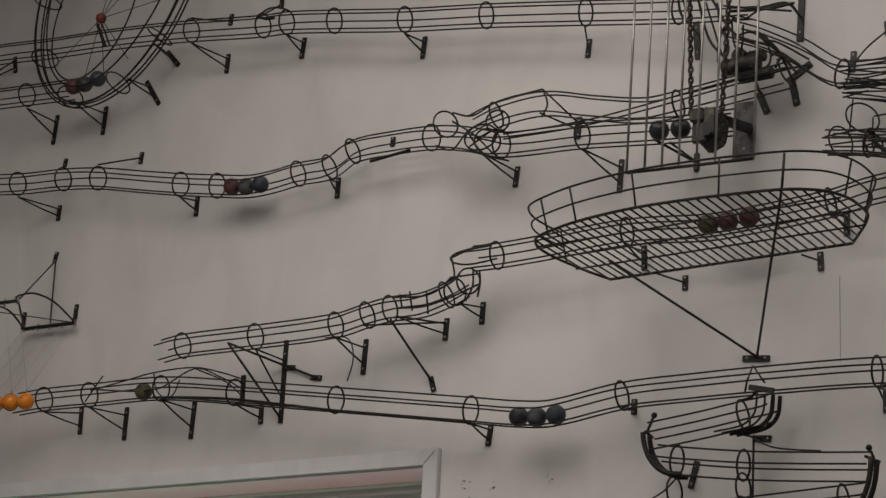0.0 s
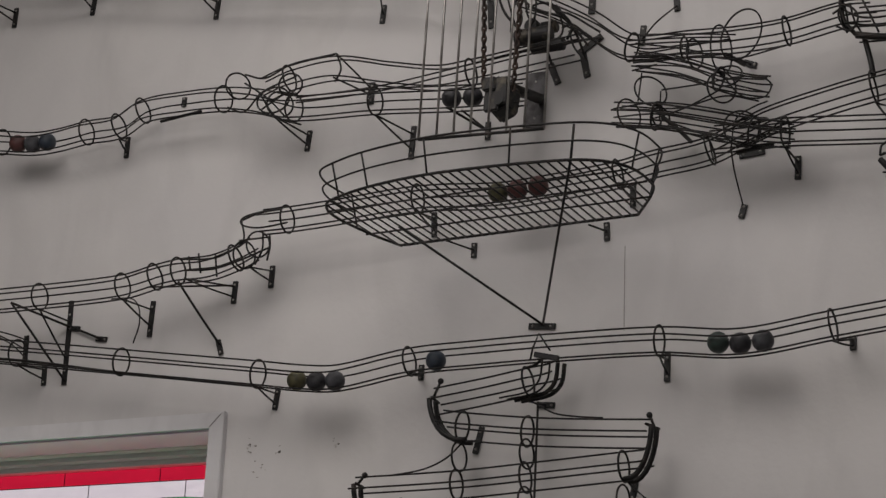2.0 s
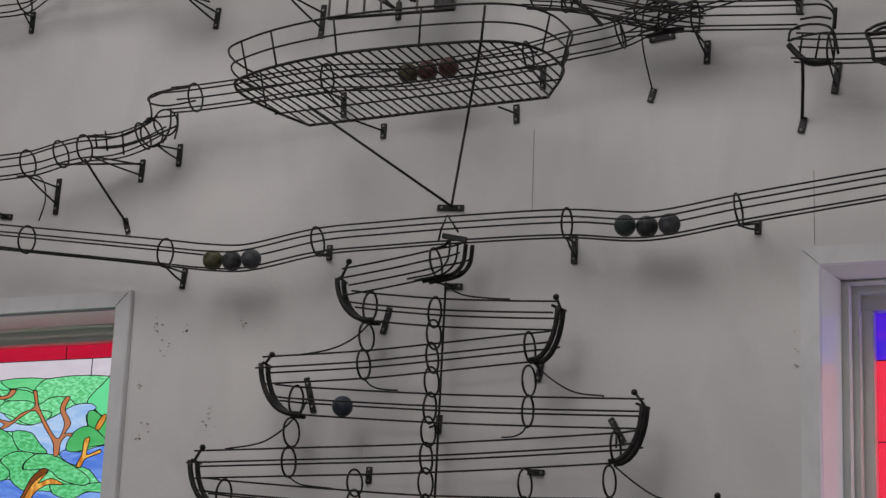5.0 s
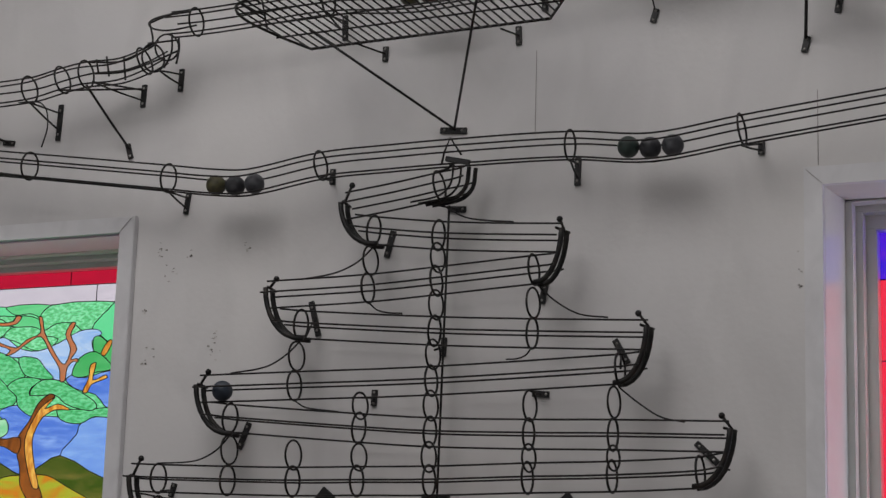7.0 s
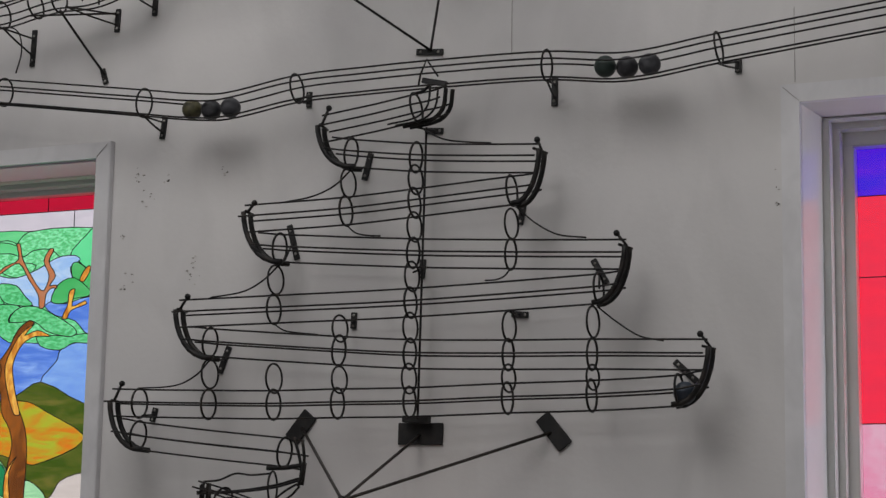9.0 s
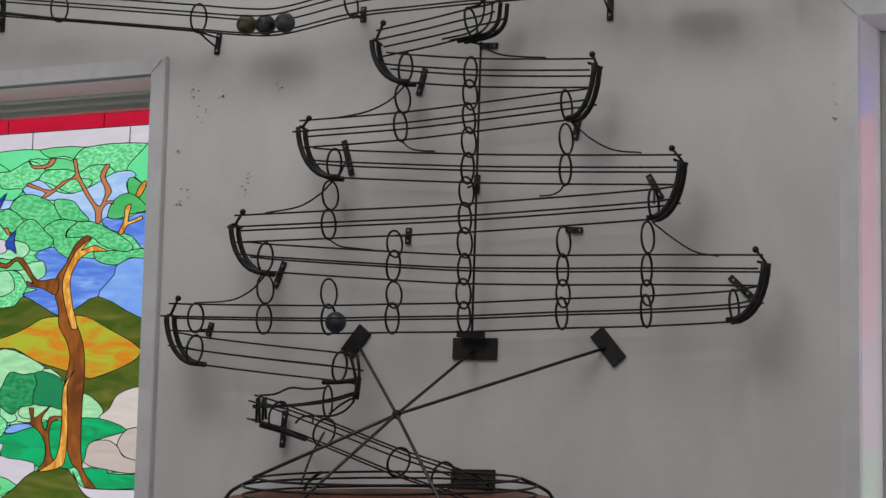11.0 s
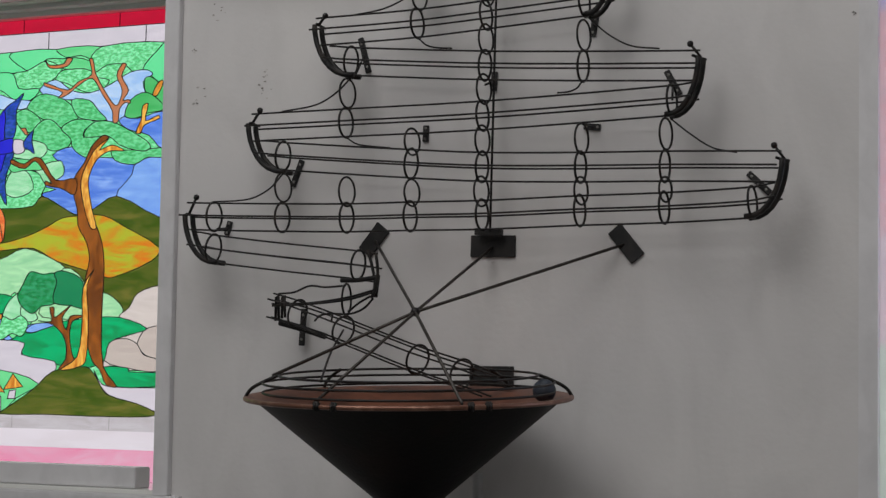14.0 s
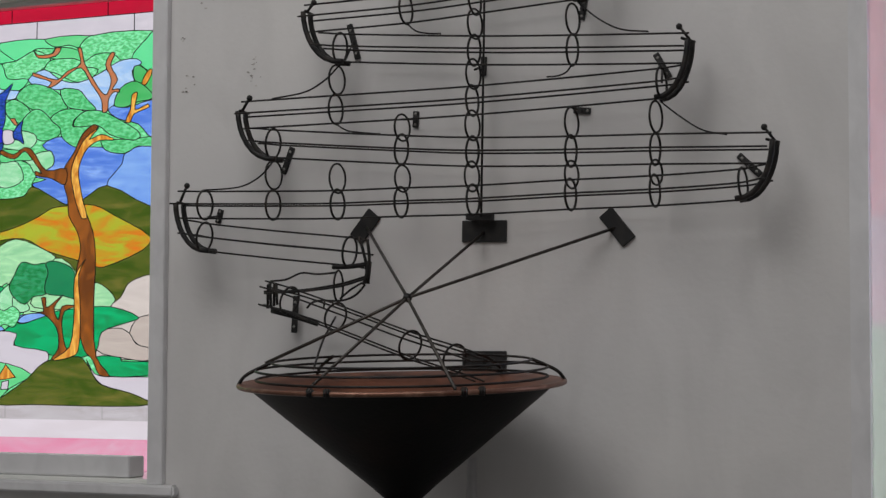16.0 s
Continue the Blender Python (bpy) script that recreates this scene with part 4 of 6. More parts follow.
PICTURE += [
    ("flat", [(-1.249, 2.560), (-0.898, 2.547), (-0.841, 2.548), (-0.856, 2.534), (-0.782, 2.485), (-0.832, 2.480), (-0.895, 2.484), (-1.246, 2.484)]),
    ("flat", [(-0.841, 2.548), (-0.669, 2.548), (-0.628, 2.517), (-0.705, 2.519), (-0.760, 2.482), (-0.787, 2.487), (-0.856, 2.534)]),
    ("green", [(-0.669, 2.548), (-0.494, 2.547), (-0.529, 2.511), (-0.573, 2.523), (-0.632, 2.521)]),
    ("mint", [(-0.494, 2.547), (-0.253, 2.547), (-0.284, 2.522), (-0.320, 2.474), (-0.367, 2.459), (-0.410, 2.486), (-0.474, 2.486), (-0.517, 2.467), (-0.540, 2.504)]),
    ("flat", [(-0.253, 2.547), (0.003, 2.540), (0.007, 2.400), (-0.260, 2.417), (-0.303, 2.443), (-0.335, 2.468), (-0.305, 2.505), (-0.284, 2.522)]),
    ("mint", [(-0.838, 2.477), (-0.782, 2.485), (-0.705, 2.514), (-0.644, 2.479), (-0.681, 2.450), (-0.731, 2.423), (-0.814, 2.429)]),
    ("flat", [(-1.246, 2.484), (-0.895, 2.484), (-0.838, 2.477), (-0.814, 2.429), (-0.731, 2.423), (-0.767, 2.388), (-0.835, 2.395), (-0.893, 2.428), (-1.243, 2.427)]),
    ("mint", [(-0.644, 2.479), (-0.561, 2.480), (-0.521, 2.467), (-0.527, 2.453), (-0.462, 2.438), (-0.493, 2.408), (-0.547, 2.403), (-0.625, 2.436), (-0.669, 2.450)]),
    ("green", [(-0.644, 2.485), (-0.623, 2.516), (-0.540, 2.504), (-0.521, 2.469), (-0.561, 2.480)]),
    ("cloud", [(-0.731, 2.423), (-0.669, 2.450), (-0.606, 2.413), (-0.536, 2.401), (-0.451, 2.427), (-0.384, 2.459), (-0.320, 2.463), (-0.299, 2.448), (-0.334, 2.426), (-0.326, 2.385), (-0.381, 2.370), (-0.394, 2.322), (-0.421, 2.305), (-0.468, 2.307), (-0.502, 2.345), (-0.535, 2.377), (-0.623, 2.383), (-0.701, 2.396)]),
    ("cloud", [(-1.244, 2.446), (-0.893, 2.413), (-0.835, 2.395), (-0.756, 2.384), (-0.782, 2.363), (-0.823, 2.360), (-0.891, 2.363), (-1.241, 2.370)]),
    ("leaf", [(-0.328, 2.435), (-0.307, 2.441), (-0.260, 2.414), (-0.034, 2.402), (-0.031, 2.314), (-0.257, 2.328), (-0.290, 2.376), (-0.322, 2.390)]),
    ("sky", [(-0.421, 2.305), (-0.400, 2.320), (-0.351, 2.311), (-0.261, 2.330), (-0.031, 2.314), (-0.028, 2.184), (-0.254, 2.210), (-0.307, 2.256), (-0.382, 2.277)]),
    ("leaf", [(-0.400, 2.322), (-0.374, 2.375), (-0.318, 2.392), (-0.258, 2.351), (-0.257, 2.334), (-0.310, 2.327), (-0.362, 2.312)]),
    ("ripple", [(-0.778, 2.367), (-0.730, 2.405), (-0.656, 2.394), (-0.596, 2.358), (-0.577, 2.321), (-0.653, 2.292), (-0.714, 2.324), (-0.743, 2.338)]),
    ("ripple", [(-0.605, 2.381), (-0.535, 2.377), (-0.502, 2.345), (-0.468, 2.311), (-0.544, 2.316), (-0.582, 2.330)]),
    ("ripple", [(-0.826, 2.342), (-0.782, 2.360), (-0.720, 2.318), (-0.741, 2.283), (-0.797, 2.294)]),
    ("ripple", [(-0.720, 2.318), (-0.683, 2.322), (-0.642, 2.291), (-0.601, 2.253), (-0.617, 2.229), (-0.672, 2.220), (-0.701, 2.232), (-0.751, 2.256), (-0.757, 2.283)]),
    ("sky", [(-0.672, 2.207), (-0.596, 2.231), (-0.534, 2.197), (-0.443, 2.190), (-0.357, 2.165), (-0.291, 2.191), (-0.027, 2.166), (-0.022, 1.967), (-0.258, 1.998), (-0.422, 2.069), (-0.512, 2.022), (-0.577, 2.014), (-0.711, 2.081), (-0.657, 2.096), (-0.701, 2.108), (-0.636, 2.142), (-0.626, 2.169)]),
    ("haze", [(-0.357, 2.165), (-0.291, 2.188), (-0.027, 2.166), (-0.022, 1.967), (-0.258, 1.998), (-0.422, 2.069), (-0.367, 2.134)]),
    ("ripple", [(-0.642, 2.291), (-0.588, 2.318), (-0.511, 2.307), (-0.550, 2.284), (-0.553, 2.260), (-0.467, 2.262), (-0.504, 2.232), (-0.518, 2.196), (-0.551, 2.197), (-0.596, 2.228), (-0.605, 2.259)]),
    ("ripple", [(-0.448, 2.222), (-0.397, 2.213), (-0.312, 2.213), (-0.254, 2.215), (-0.028, 2.192), (-0.027, 2.166), (-0.305, 2.188), (-0.357, 2.167), (-0.432, 2.182)]),
    ("ripple", [(-0.549, 2.280), (-0.511, 2.307), (-0.447, 2.305), (-0.393, 2.281), (-0.313, 2.238), (-0.300, 2.217), (-0.327, 2.207), (-0.412, 2.228), (-0.456, 2.258), (-0.549, 2.260)]),
    ("mint", [(-1.230, 2.123), (-0.881, 2.122), (-0.833, 2.158), (-0.770, 2.165), (-0.691, 2.126), (-0.711, 2.081), (-0.704, 2.072), (-0.721, 2.045), (-0.855, 2.039), (-1.226, 2.044)]),
    ("pale", [(-0.857, 2.094), (-0.833, 2.158), (-0.770, 2.156), (-0.745, 2.100), (-0.812, 2.074)]),
    ("pale", [(-0.743, 2.164), (-0.642, 2.188), (-0.626, 2.160), (-0.632, 2.138), (-0.697, 2.117), (-0.720, 2.145)]),
    ("green", [(-0.850, 2.195), (-0.726, 2.191), (-0.703, 2.163), (-0.781, 2.161), (-0.833, 2.158)]),
    ("pale", [(-0.785, 2.257), (-0.706, 2.245), (-0.694, 2.221), (-0.727, 2.196), (-0.794, 2.199), (-0.839, 2.213)]),
    ("olive", [(-1.227, 2.048), (-0.878, 2.039), (-0.743, 2.045), (-0.711, 2.075), (-0.633, 2.041), (-0.566, 2.010), (-0.513, 2.027), (-0.422, 2.069), (-0.258, 1.998), (-0.022, 1.975), (-0.014, 1.691), (-0.446, 1.656), (-1.217, 1.823)]),
    ("gold", [(-1.221, 1.916), (-0.873, 1.926), (-0.762, 1.949), (-0.685, 1.977), (-0.631, 2.003), (-0.566, 2.009), (-0.469, 2.008), (-0.393, 1.974), (-0.255, 1.901), (-0.285, 1.863), (-0.430, 1.812), (-0.462, 1.816), (-0.538, 1.838), (-0.648, 1.868), (-0.738, 1.909), (-0.873, 1.902), (-1.220, 1.901)]),
    ("fresh", [(-1.219, 1.869), (-0.871, 1.874), (-0.772, 1.909), (-0.648, 1.868), (-0.604, 1.838), (-0.568, 1.763), (-0.554, 1.656), (-0.728, 1.637), (-1.208, 1.617)]),
    ("fresh", [(-0.615, 1.844), (-0.537, 1.802), (-0.525, 1.691), (-0.620, 1.683), (-0.708, 1.701)]),
    ("fresh", [(-0.467, 1.762), (-0.428, 1.753), (-0.385, 1.713), (-0.401, 1.688), (-0.468, 1.677)]),
    ("rock", [(-0.453, 1.550), (-0.434, 1.612), (-0.351, 1.639), (-0.401, 1.688), (-0.364, 1.718), (-0.334, 1.762), (-0.251, 1.787), (-0.017, 1.794), (-0.009, 1.511), (-0.253, 1.521), (-0.368, 1.524), (-0.453, 1.532)]),
    ("stone", [(-0.329, 1.607), (-0.289, 1.656), (-0.013, 1.674), (-0.010, 1.546), (-0.254, 1.555), (-0.300, 1.572)]),
    ("stone", [(-0.451, 1.553), (-0.432, 1.610), (-0.369, 1.621), (-0.329, 1.604), (-0.305, 1.572), (-0.250, 1.555), (-0.249, 1.521), (-0.362, 1.530)]),
    ("green", [(-1.207, 1.599), (-0.910, 1.692), (-0.843, 1.728), (-0.804, 1.768), (-0.764, 1.719), (-0.726, 1.692), (-0.755, 1.646), (-0.794, 1.615), (-0.861, 1.615)]),
    ("deep", [(-0.816, 1.610), (-0.729, 1.655), (-0.619, 1.674), (-0.533, 1.683), (-0.401, 1.688), (-0.295, 1.653), (-0.351, 1.635), (-0.434, 1.608), (-0.453, 1.550), (-0.528, 1.528), (-0.636, 1.539), (-0.758, 1.556), (-0.775, 1.592)]),
    ("haze", [(-0.766, 1.655), (-0.729, 1.666), (-0.689, 1.663), (-0.702, 1.646), (-0.750, 1.637)]),
    ("haze", [(-0.681, 1.673), (-0.624, 1.677), (-0.624, 1.666), (-0.676, 1.665)]),
    ("white", [(-1.207, 1.608), (-0.861, 1.615), (-0.760, 1.605), (-0.770, 1.569), (-0.641, 1.548), (-0.636, 1.521), (-0.700, 1.476), (-0.857, 1.519), (-1.203, 1.524)]),
    ("green", [(-1.203, 1.524), (-0.857, 1.519), (-0.700, 1.476), (-0.787, 1.429), (-0.852, 1.379), (-1.196, 1.363)]),
    ("deep", [(-0.453, 1.532), (-0.362, 1.530), (-0.357, 1.519), (-0.257, 1.517), (-0.009, 1.517), (-0.008, 1.469), (-0.252, 1.474), (-0.398, 1.471), (-0.441, 1.501)]),
    ("white", [(-0.489, 1.523), (-0.457, 1.479), (-0.398, 1.470), (-0.252, 1.470), (-0.008, 1.469), (-0.005, 1.375), (-0.253, 1.396), (-0.323, 1.420), (-0.429, 1.445), (-0.466, 1.479)]),
    ("olive", [(-0.852, 1.378), (-0.830, 1.393), (-0.721, 1.458), (-0.646, 1.516), (-0.517, 1.532), (-0.480, 1.500), (-0.439, 1.448), (-0.323, 1.420), (-0.245, 1.387), (-0.416, 1.378), (-0.674, 1.380)]),
    ("amber", [(-0.837, 1.456), (-0.801, 1.507), (-0.761, 1.466), (-0.799, 1.460)]),
    ("white", [(-0.814, 1.452), (-0.788, 1.456), (-0.791, 1.428), (-0.820, 1.427)]),
    ("amber", [(-0.911, 1.447), (-0.875, 1.495), (-0.832, 1.447), (-0.866, 1.450)]),
    ("white", [(-0.881, 1.437), (-0.847, 1.434), (-0.845, 1.387), (-0.875, 1.386)]),
    ("amber", [(-0.973, 1.454), (-0.938, 1.494), (-0.905, 1.455), (-0.927, 1.445), (-0.954, 1.445)]),
    ("navy", [(-0.865, 2.366), (-0.904, 2.319), (-0.914, 2.297), (-0.899, 2.255), (-0.869, 2.257), (-0.866, 2.295), (-0.863, 2.332)]),
    ("wing", [(-0.794, 2.412), (-0.825, 2.391), (-0.865, 2.366), (-0.863, 2.332), (-0.866, 2.295), (-0.860, 2.265), (-0.832, 2.266), (-0.820, 2.304), (-0.821, 2.353), (-0.806, 2.386)]),
    ("navy", [(-0.908, 2.221), (-0.918, 2.192), (-0.907, 2.154), (-0.890, 2.134), (-0.873, 2.168), (-0.861, 2.193), (-0.855, 2.219)]),
    ("wing", [(-0.855, 2.219), (-0.827, 2.222), (-0.833, 2.192), (-0.848, 2.163), (-0.857, 2.122), (-0.849, 2.051), (-0.874, 2.085), (-0.893, 2.131), (-0.873, 2.168)]),
    ("navy", [(-0.947, 2.253), (-0.924, 2.256), (-0.899, 2.255), (-0.860, 2.265), (-0.832, 2.266), (-0.827, 2.226), (-0.844, 2.219), (-0.880, 2.217), (-0.908, 2.221), (-0.937, 2.234)]),
    ("white", [(-0.829, 2.260), (-0.809, 2.263), (-0.788, 2.256), (-0.784, 2.224), (-0.807, 2.215), (-0.827, 2.221)]),
    ("wing", [(-0.788, 2.254), (-0.751, 2.290), (-0.756, 2.257), (-0.745, 2.215), (-0.766, 2.227), (-0.784, 2.232)]),
    ("white", [(-0.948, 2.234), (-0.937, 2.231), (-0.912, 2.223), (-0.914, 2.215), (-0.936, 2.225)]),
    ("white", [(-0.965, 2.151), (-0.928, 2.147), (-0.908, 2.124), (-0.916, 2.109), (-0.960, 2.102)]),
    ("brick", [(-0.973, 1.990), (-0.943, 1.989), (-0.905, 1.991), (-0.883, 1.994), (-0.870, 1.981), (-0.858, 1.938), (-0.893, 1.918), (-0.939, 1.912), (-0.969, 1.916)]),
    ("roof", [(-0.941, 2.069), (-0.917, 2.075), (-0.888, 2.046), (-0.878, 1.994), (-0.908, 1.988), (-0.943, 1.989), (-0.958, 1.995), (-0.953, 2.039)]),
    ("brick", [(-0.888, 2.046), (-0.869, 2.037), (-0.852, 1.999), (-0.858, 1.935), (-0.870, 1.981)]),
    ("slate", [(-0.915, 1.976), (-0.896, 1.977), (-0.894, 1.954), (-0.912, 1.952)]),
    ("slate", [(-0.950, 1.976), (-0.934, 1.977), (-0.933, 1.952), (-0.948, 1.951)]),
    ("deep", [(-0.967, 1.745), (-0.913, 1.748), (-0.878, 1.762), (-0.833, 1.759), (-0.802, 1.745), (-0.839, 1.702), (-0.911, 1.702), (-0.965, 1.702)]),
    ("amber", [(-0.965, 1.703), (-0.911, 1.703), (-0.853, 1.697), (-0.856, 1.681), (-0.910, 1.682), (-0.964, 1.682)]),
    ("cloud", [(-0.964, 1.682), (-0.910, 1.682), (-0.856, 1.680), (-0.862, 1.647), (-0.875, 1.615), (-0.961, 1.615)]),
    ("haze", [(-0.757, 1.644), (-0.732, 1.664), (-0.679, 1.670), (-0.644, 1.664), (-0.687, 1.650), (-0.731, 1.639)]),
    ("haze", [(-0.845, 1.618), (-0.822, 1.630), (-0.807, 1.618), (-0.827, 1.613)]),
    ("pale", [(-0.780, 1.769), (-0.820, 1.745), (-0.840, 1.719), (-0.848, 1.690), (-0.812, 1.679), (-0.777, 1.693), (-0.773, 1.733)]),
    ("pale", [(-0.773, 1.730), (-0.777, 1.693), (-0.749, 1.673), (-0.711, 1.683), (-0.725, 1.707), (-0.743, 1.721)]),
    ("mint", [(-0.812, 1.679), (-0.848, 1.690), (-0.859, 1.664), (-0.879, 1.630), (-0.853, 1.615), (-0.810, 1.636), (-0.774, 1.626), (-0.752, 1.654), (-0.749, 1.673), (-0.777, 1.693)]),
    ("bush", [(-0.793, 1.755), (-0.774, 1.791), (-0.746, 1.833), (-0.695, 1.825), (-0.651, 1.828), (-0.641, 1.799), (-0.653, 1.760), (-0.648, 1.731), (-0.698, 1.722), (-0.730, 1.699), (-0.771, 1.719)]),
    ("fern", [(-0.651, 1.828), (-0.621, 1.835), (-0.559, 1.817), (-0.537, 1.790), (-0.532, 1.718), (-0.582, 1.724), (-0.648, 1.733), (-0.653, 1.760), (-0.641, 1.799)]),
    ("trunk", [(-0.625, 1.522), (-0.598, 1.557), (-0.604, 1.620), (-0.652, 1.665), (-0.707, 1.677), (-0.657, 1.675), (-0.665, 1.718), (-0.649, 1.718), (-0.646, 1.688), (-0.610, 1.709), (-0.582, 1.727), (-0.616, 1.686), (-0.599, 1.649), (-0.585, 1.691), (-0.533, 1.691), (-0.576, 1.675), (-0.585, 1.629), (-0.572, 1.567), (-0.558, 1.545)]),
    ("trunk", [(-0.478, 2.263), (-0.520, 2.232), (-0.550, 2.176), (-0.588, 2.126), (-0.586, 2.077), (-0.571, 2.032), (-0.565, 1.978), (-0.531, 1.924), (-0.518, 1.870), (-0.533, 1.798), (-0.520, 1.620), (-0.496, 1.550), (-0.467, 1.523), (-0.440, 1.476), (-0.402, 1.473), (-0.453, 1.532), (-0.465, 1.691), (-0.461, 1.833), (-0.472, 1.923), (-0.512, 2.013), (-0.530, 2.085), (-0.538, 2.139), (-0.498, 2.219), (-0.458, 2.255)]),
    ("trunk", [(-0.582, 2.077), (-0.635, 2.099), (-0.697, 2.111), (-0.697, 2.124), (-0.673, 2.116), (-0.726, 2.180), (-0.744, 2.190), (-0.781, 2.167), (-0.838, 2.187), (-0.834, 2.198), (-0.784, 2.182), (-0.745, 2.202), (-0.713, 2.194), (-0.655, 2.125), (-0.579, 2.128)]),
    ("amber", [(-0.458, 2.251), (-0.491, 2.217), (-0.444, 2.231), (-0.397, 2.211), (-0.452, 2.212), (-0.499, 2.188), (-0.527, 2.139), (-0.530, 2.103), (-0.513, 2.027), (-0.496, 1.969), (-0.517, 1.970), (-0.548, 2.049), (-0.559, 2.122), (-0.533, 2.184), (-0.504, 2.224)]),
    ("amber", [(-0.500, 1.837), (-0.524, 1.789), (-0.516, 1.691), (-0.522, 1.549), (-0.560, 1.528), (-0.618, 1.522), (-0.555, 1.563), (-0.539, 1.674), (-0.539, 1.781)]),
    ("twig", [(-0.540, 2.510), (-0.530, 2.460), (-0.581, 2.439), (-0.620, 2.414), (-0.714, 2.443), (-0.713, 2.432), (-0.641, 2.408), (-0.658, 2.390), (-0.624, 2.398), (-0.574, 2.430), (-0.527, 2.447), (-0.488, 2.395), (-0.448, 2.341), (-0.442, 2.301), (-0.425, 2.304), (-0.420, 2.343), (-0.400, 2.363), (-0.380, 2.361), (-0.385, 2.372), (-0.408, 2.371), (-0.388, 2.402), (-0.415, 2.449), (-0.399, 2.485), (-0.414, 2.488), (-0.434, 2.450), (-0.412, 2.403), (-0.427, 2.358), (-0.442, 2.360), (-0.473, 2.398), (-0.515, 2.463), (-0.527, 2.509)]),
    ("amber", [(-0.356, 2.267), (-0.338, 2.307), (-0.333, 2.350), (-0.313, 2.356), (-0.321, 2.303), (-0.274, 2.318), (-0.269, 2.308), (-0.325, 2.289), (-0.339, 2.264)]),
    ("amber", [(-0.297, 2.383), (-0.285, 2.411), (-0.267, 2.428), (-0.258, 2.421), (-0.282, 2.379)]),
    ("twig", [(-0.712, 2.514), (-0.693, 2.498), (-0.638, 2.501), (-0.626, 2.517), (-0.606, 2.514), (-0.627, 2.491), (-0.693, 2.489)]),
    ("twig", [(-0.802, 2.298), (-0.782, 2.299), (-0.770, 2.275), (-0.783, 2.277)]),
]
stained(left_window, PICTURE, 0.3)
RG0, RG1 = RX[0] + 0.05, RX[1] - 0.05
RED_X, BLUE_X = RX[0] + 0.166, RX[0] + 0.25
Z_BLUE = 2.499
Z_JOINT = 2.283
RIGHT = [("white", band(RED_X, RG1 - 0.115, 1.45, Z_BLUE)), ("white", band(BLUE_X, RG1 - 0.2, Z_BLUE, WZ[1] - 0.02)), ("violet", band(RG0, BLUE_X, Z_BLUE, WZ[1] - 0.02)), ("violet", band(RG1 - 0.2, RG1, Z_BLUE, WZ[1] - 0.02)), ("scarlet", band(RG0, RED_X, Z_JOINT, Z_BLUE)), ("scarlet", band(RG0, RED_X, 1.9, Z_JOINT)), ("pink", band(RG0, RED_X, 1.62, 1.9)), ("fresh", band(RG0, RED_X, WZ[0] + 0.008, 1.62)), ("red", band(RG1 - 0.115, RG1, WZ[0] + 0.008, Z_BLUE)), ("white", band(RED_X, RG1 - 0.115, WZ[0] + 0.008, 1.45)), ("cloud", band(RG0 + 0.4, RG1 - 0.4, 1.9, 2.2))]
stained(right_window, RIGHT, 0.3)

DAY = bpy.data.materials.new("daylight")
DAY.use_nodes = True
DAY.node_tree.nodes.remove(DAY.node_tree.nodes["Principled BSDF"])
glow = DAY.node_tree.nodes.new("ShaderNodeEmission")
glow.inputs[0].default_value, glow.inputs[1].default_value = (1.0, 0.98, 1.0, 1), DAYLIGHT
DAY.node_tree.links.new(glow.outputs[0], DAY.node_tree.nodes["Material Output"].inputs[0])
for x0, x1 in (WX, RX):
    slab("backdrop", (x0 - 1.2, 1.3, 0.2), (x1 + 1.2, 1.34, 3.6), DAY, "bright overcast daylight outside the window", "backdrop")

# ---- balls at rest ----
DROP = Vector((0, 0, -0.008))
REST = [Vector(p) for p in [(0.333, -0.120, 2.797), (0.395, -0.120, 2.791), (0.457, -0.120, 2.790)]]
START = [Vector(p) for p in [(0.336, -0.120, 2.796), (0.395, -0.120, 2.791), (0.457, -0.120, 2.790)]]
for c, at in zip(("green", "black", "grey"), [(1.556, -0.120, 2.797), (1.615, -0.120, 2.790), (1.675, -0.120, 2.792)]):
    ball(c, at, "dark " + c + " scuffed billiard ball resting in the long wire track")
for c, at in zip(("maroon", "grey", "blue"), [(-0.817, -0.100, 3.658), (-0.757, -0.100, 3.649), (-0.698, -0.100, 3.648)]):
    ball(c, at, c + " scuffed billiard ball resting in the climbing wire track")
for c, at in zip(("olive", "maroon", "maroon"), [(0.926, -0.140, 3.272), (0.985, -0.140, 3.273), (1.048, -0.140, 3.277)]):
    ball(c, at, c + " scuffed billiard ball in the track behind the basket")
for c, at in zip(("black", "black"), [(0.805, -0.210, 3.545), (0.871, -0.210, 3.540)]):
    ball(c, at, "black billiard ball waiting beside the chain lift")
for c, at in zip(("maroon", "black", "blue"), [(-1.531, -0.170, 4.120), (-1.477, -0.170, 4.119), (-1.417, -0.170, 4.129)]):
    ball(c, at, c + " billiard ball lying at the bottom of the wire loop")

# ---- big wire wheel ----
wheel = thing("loop_track", "large round black wire loop with thin spokes and red hub", "loop track")
HUB = Vector((-1.357, -0.250, 4.316))
MID = Vector((-1.380, -0.150, 4.550))
LONG, SHORT = Vector((math.cos(radians(70)), 0, math.sin(radians(70)))), Vector((-math.sin(radians(70)), 0, math.cos(radians(70))))
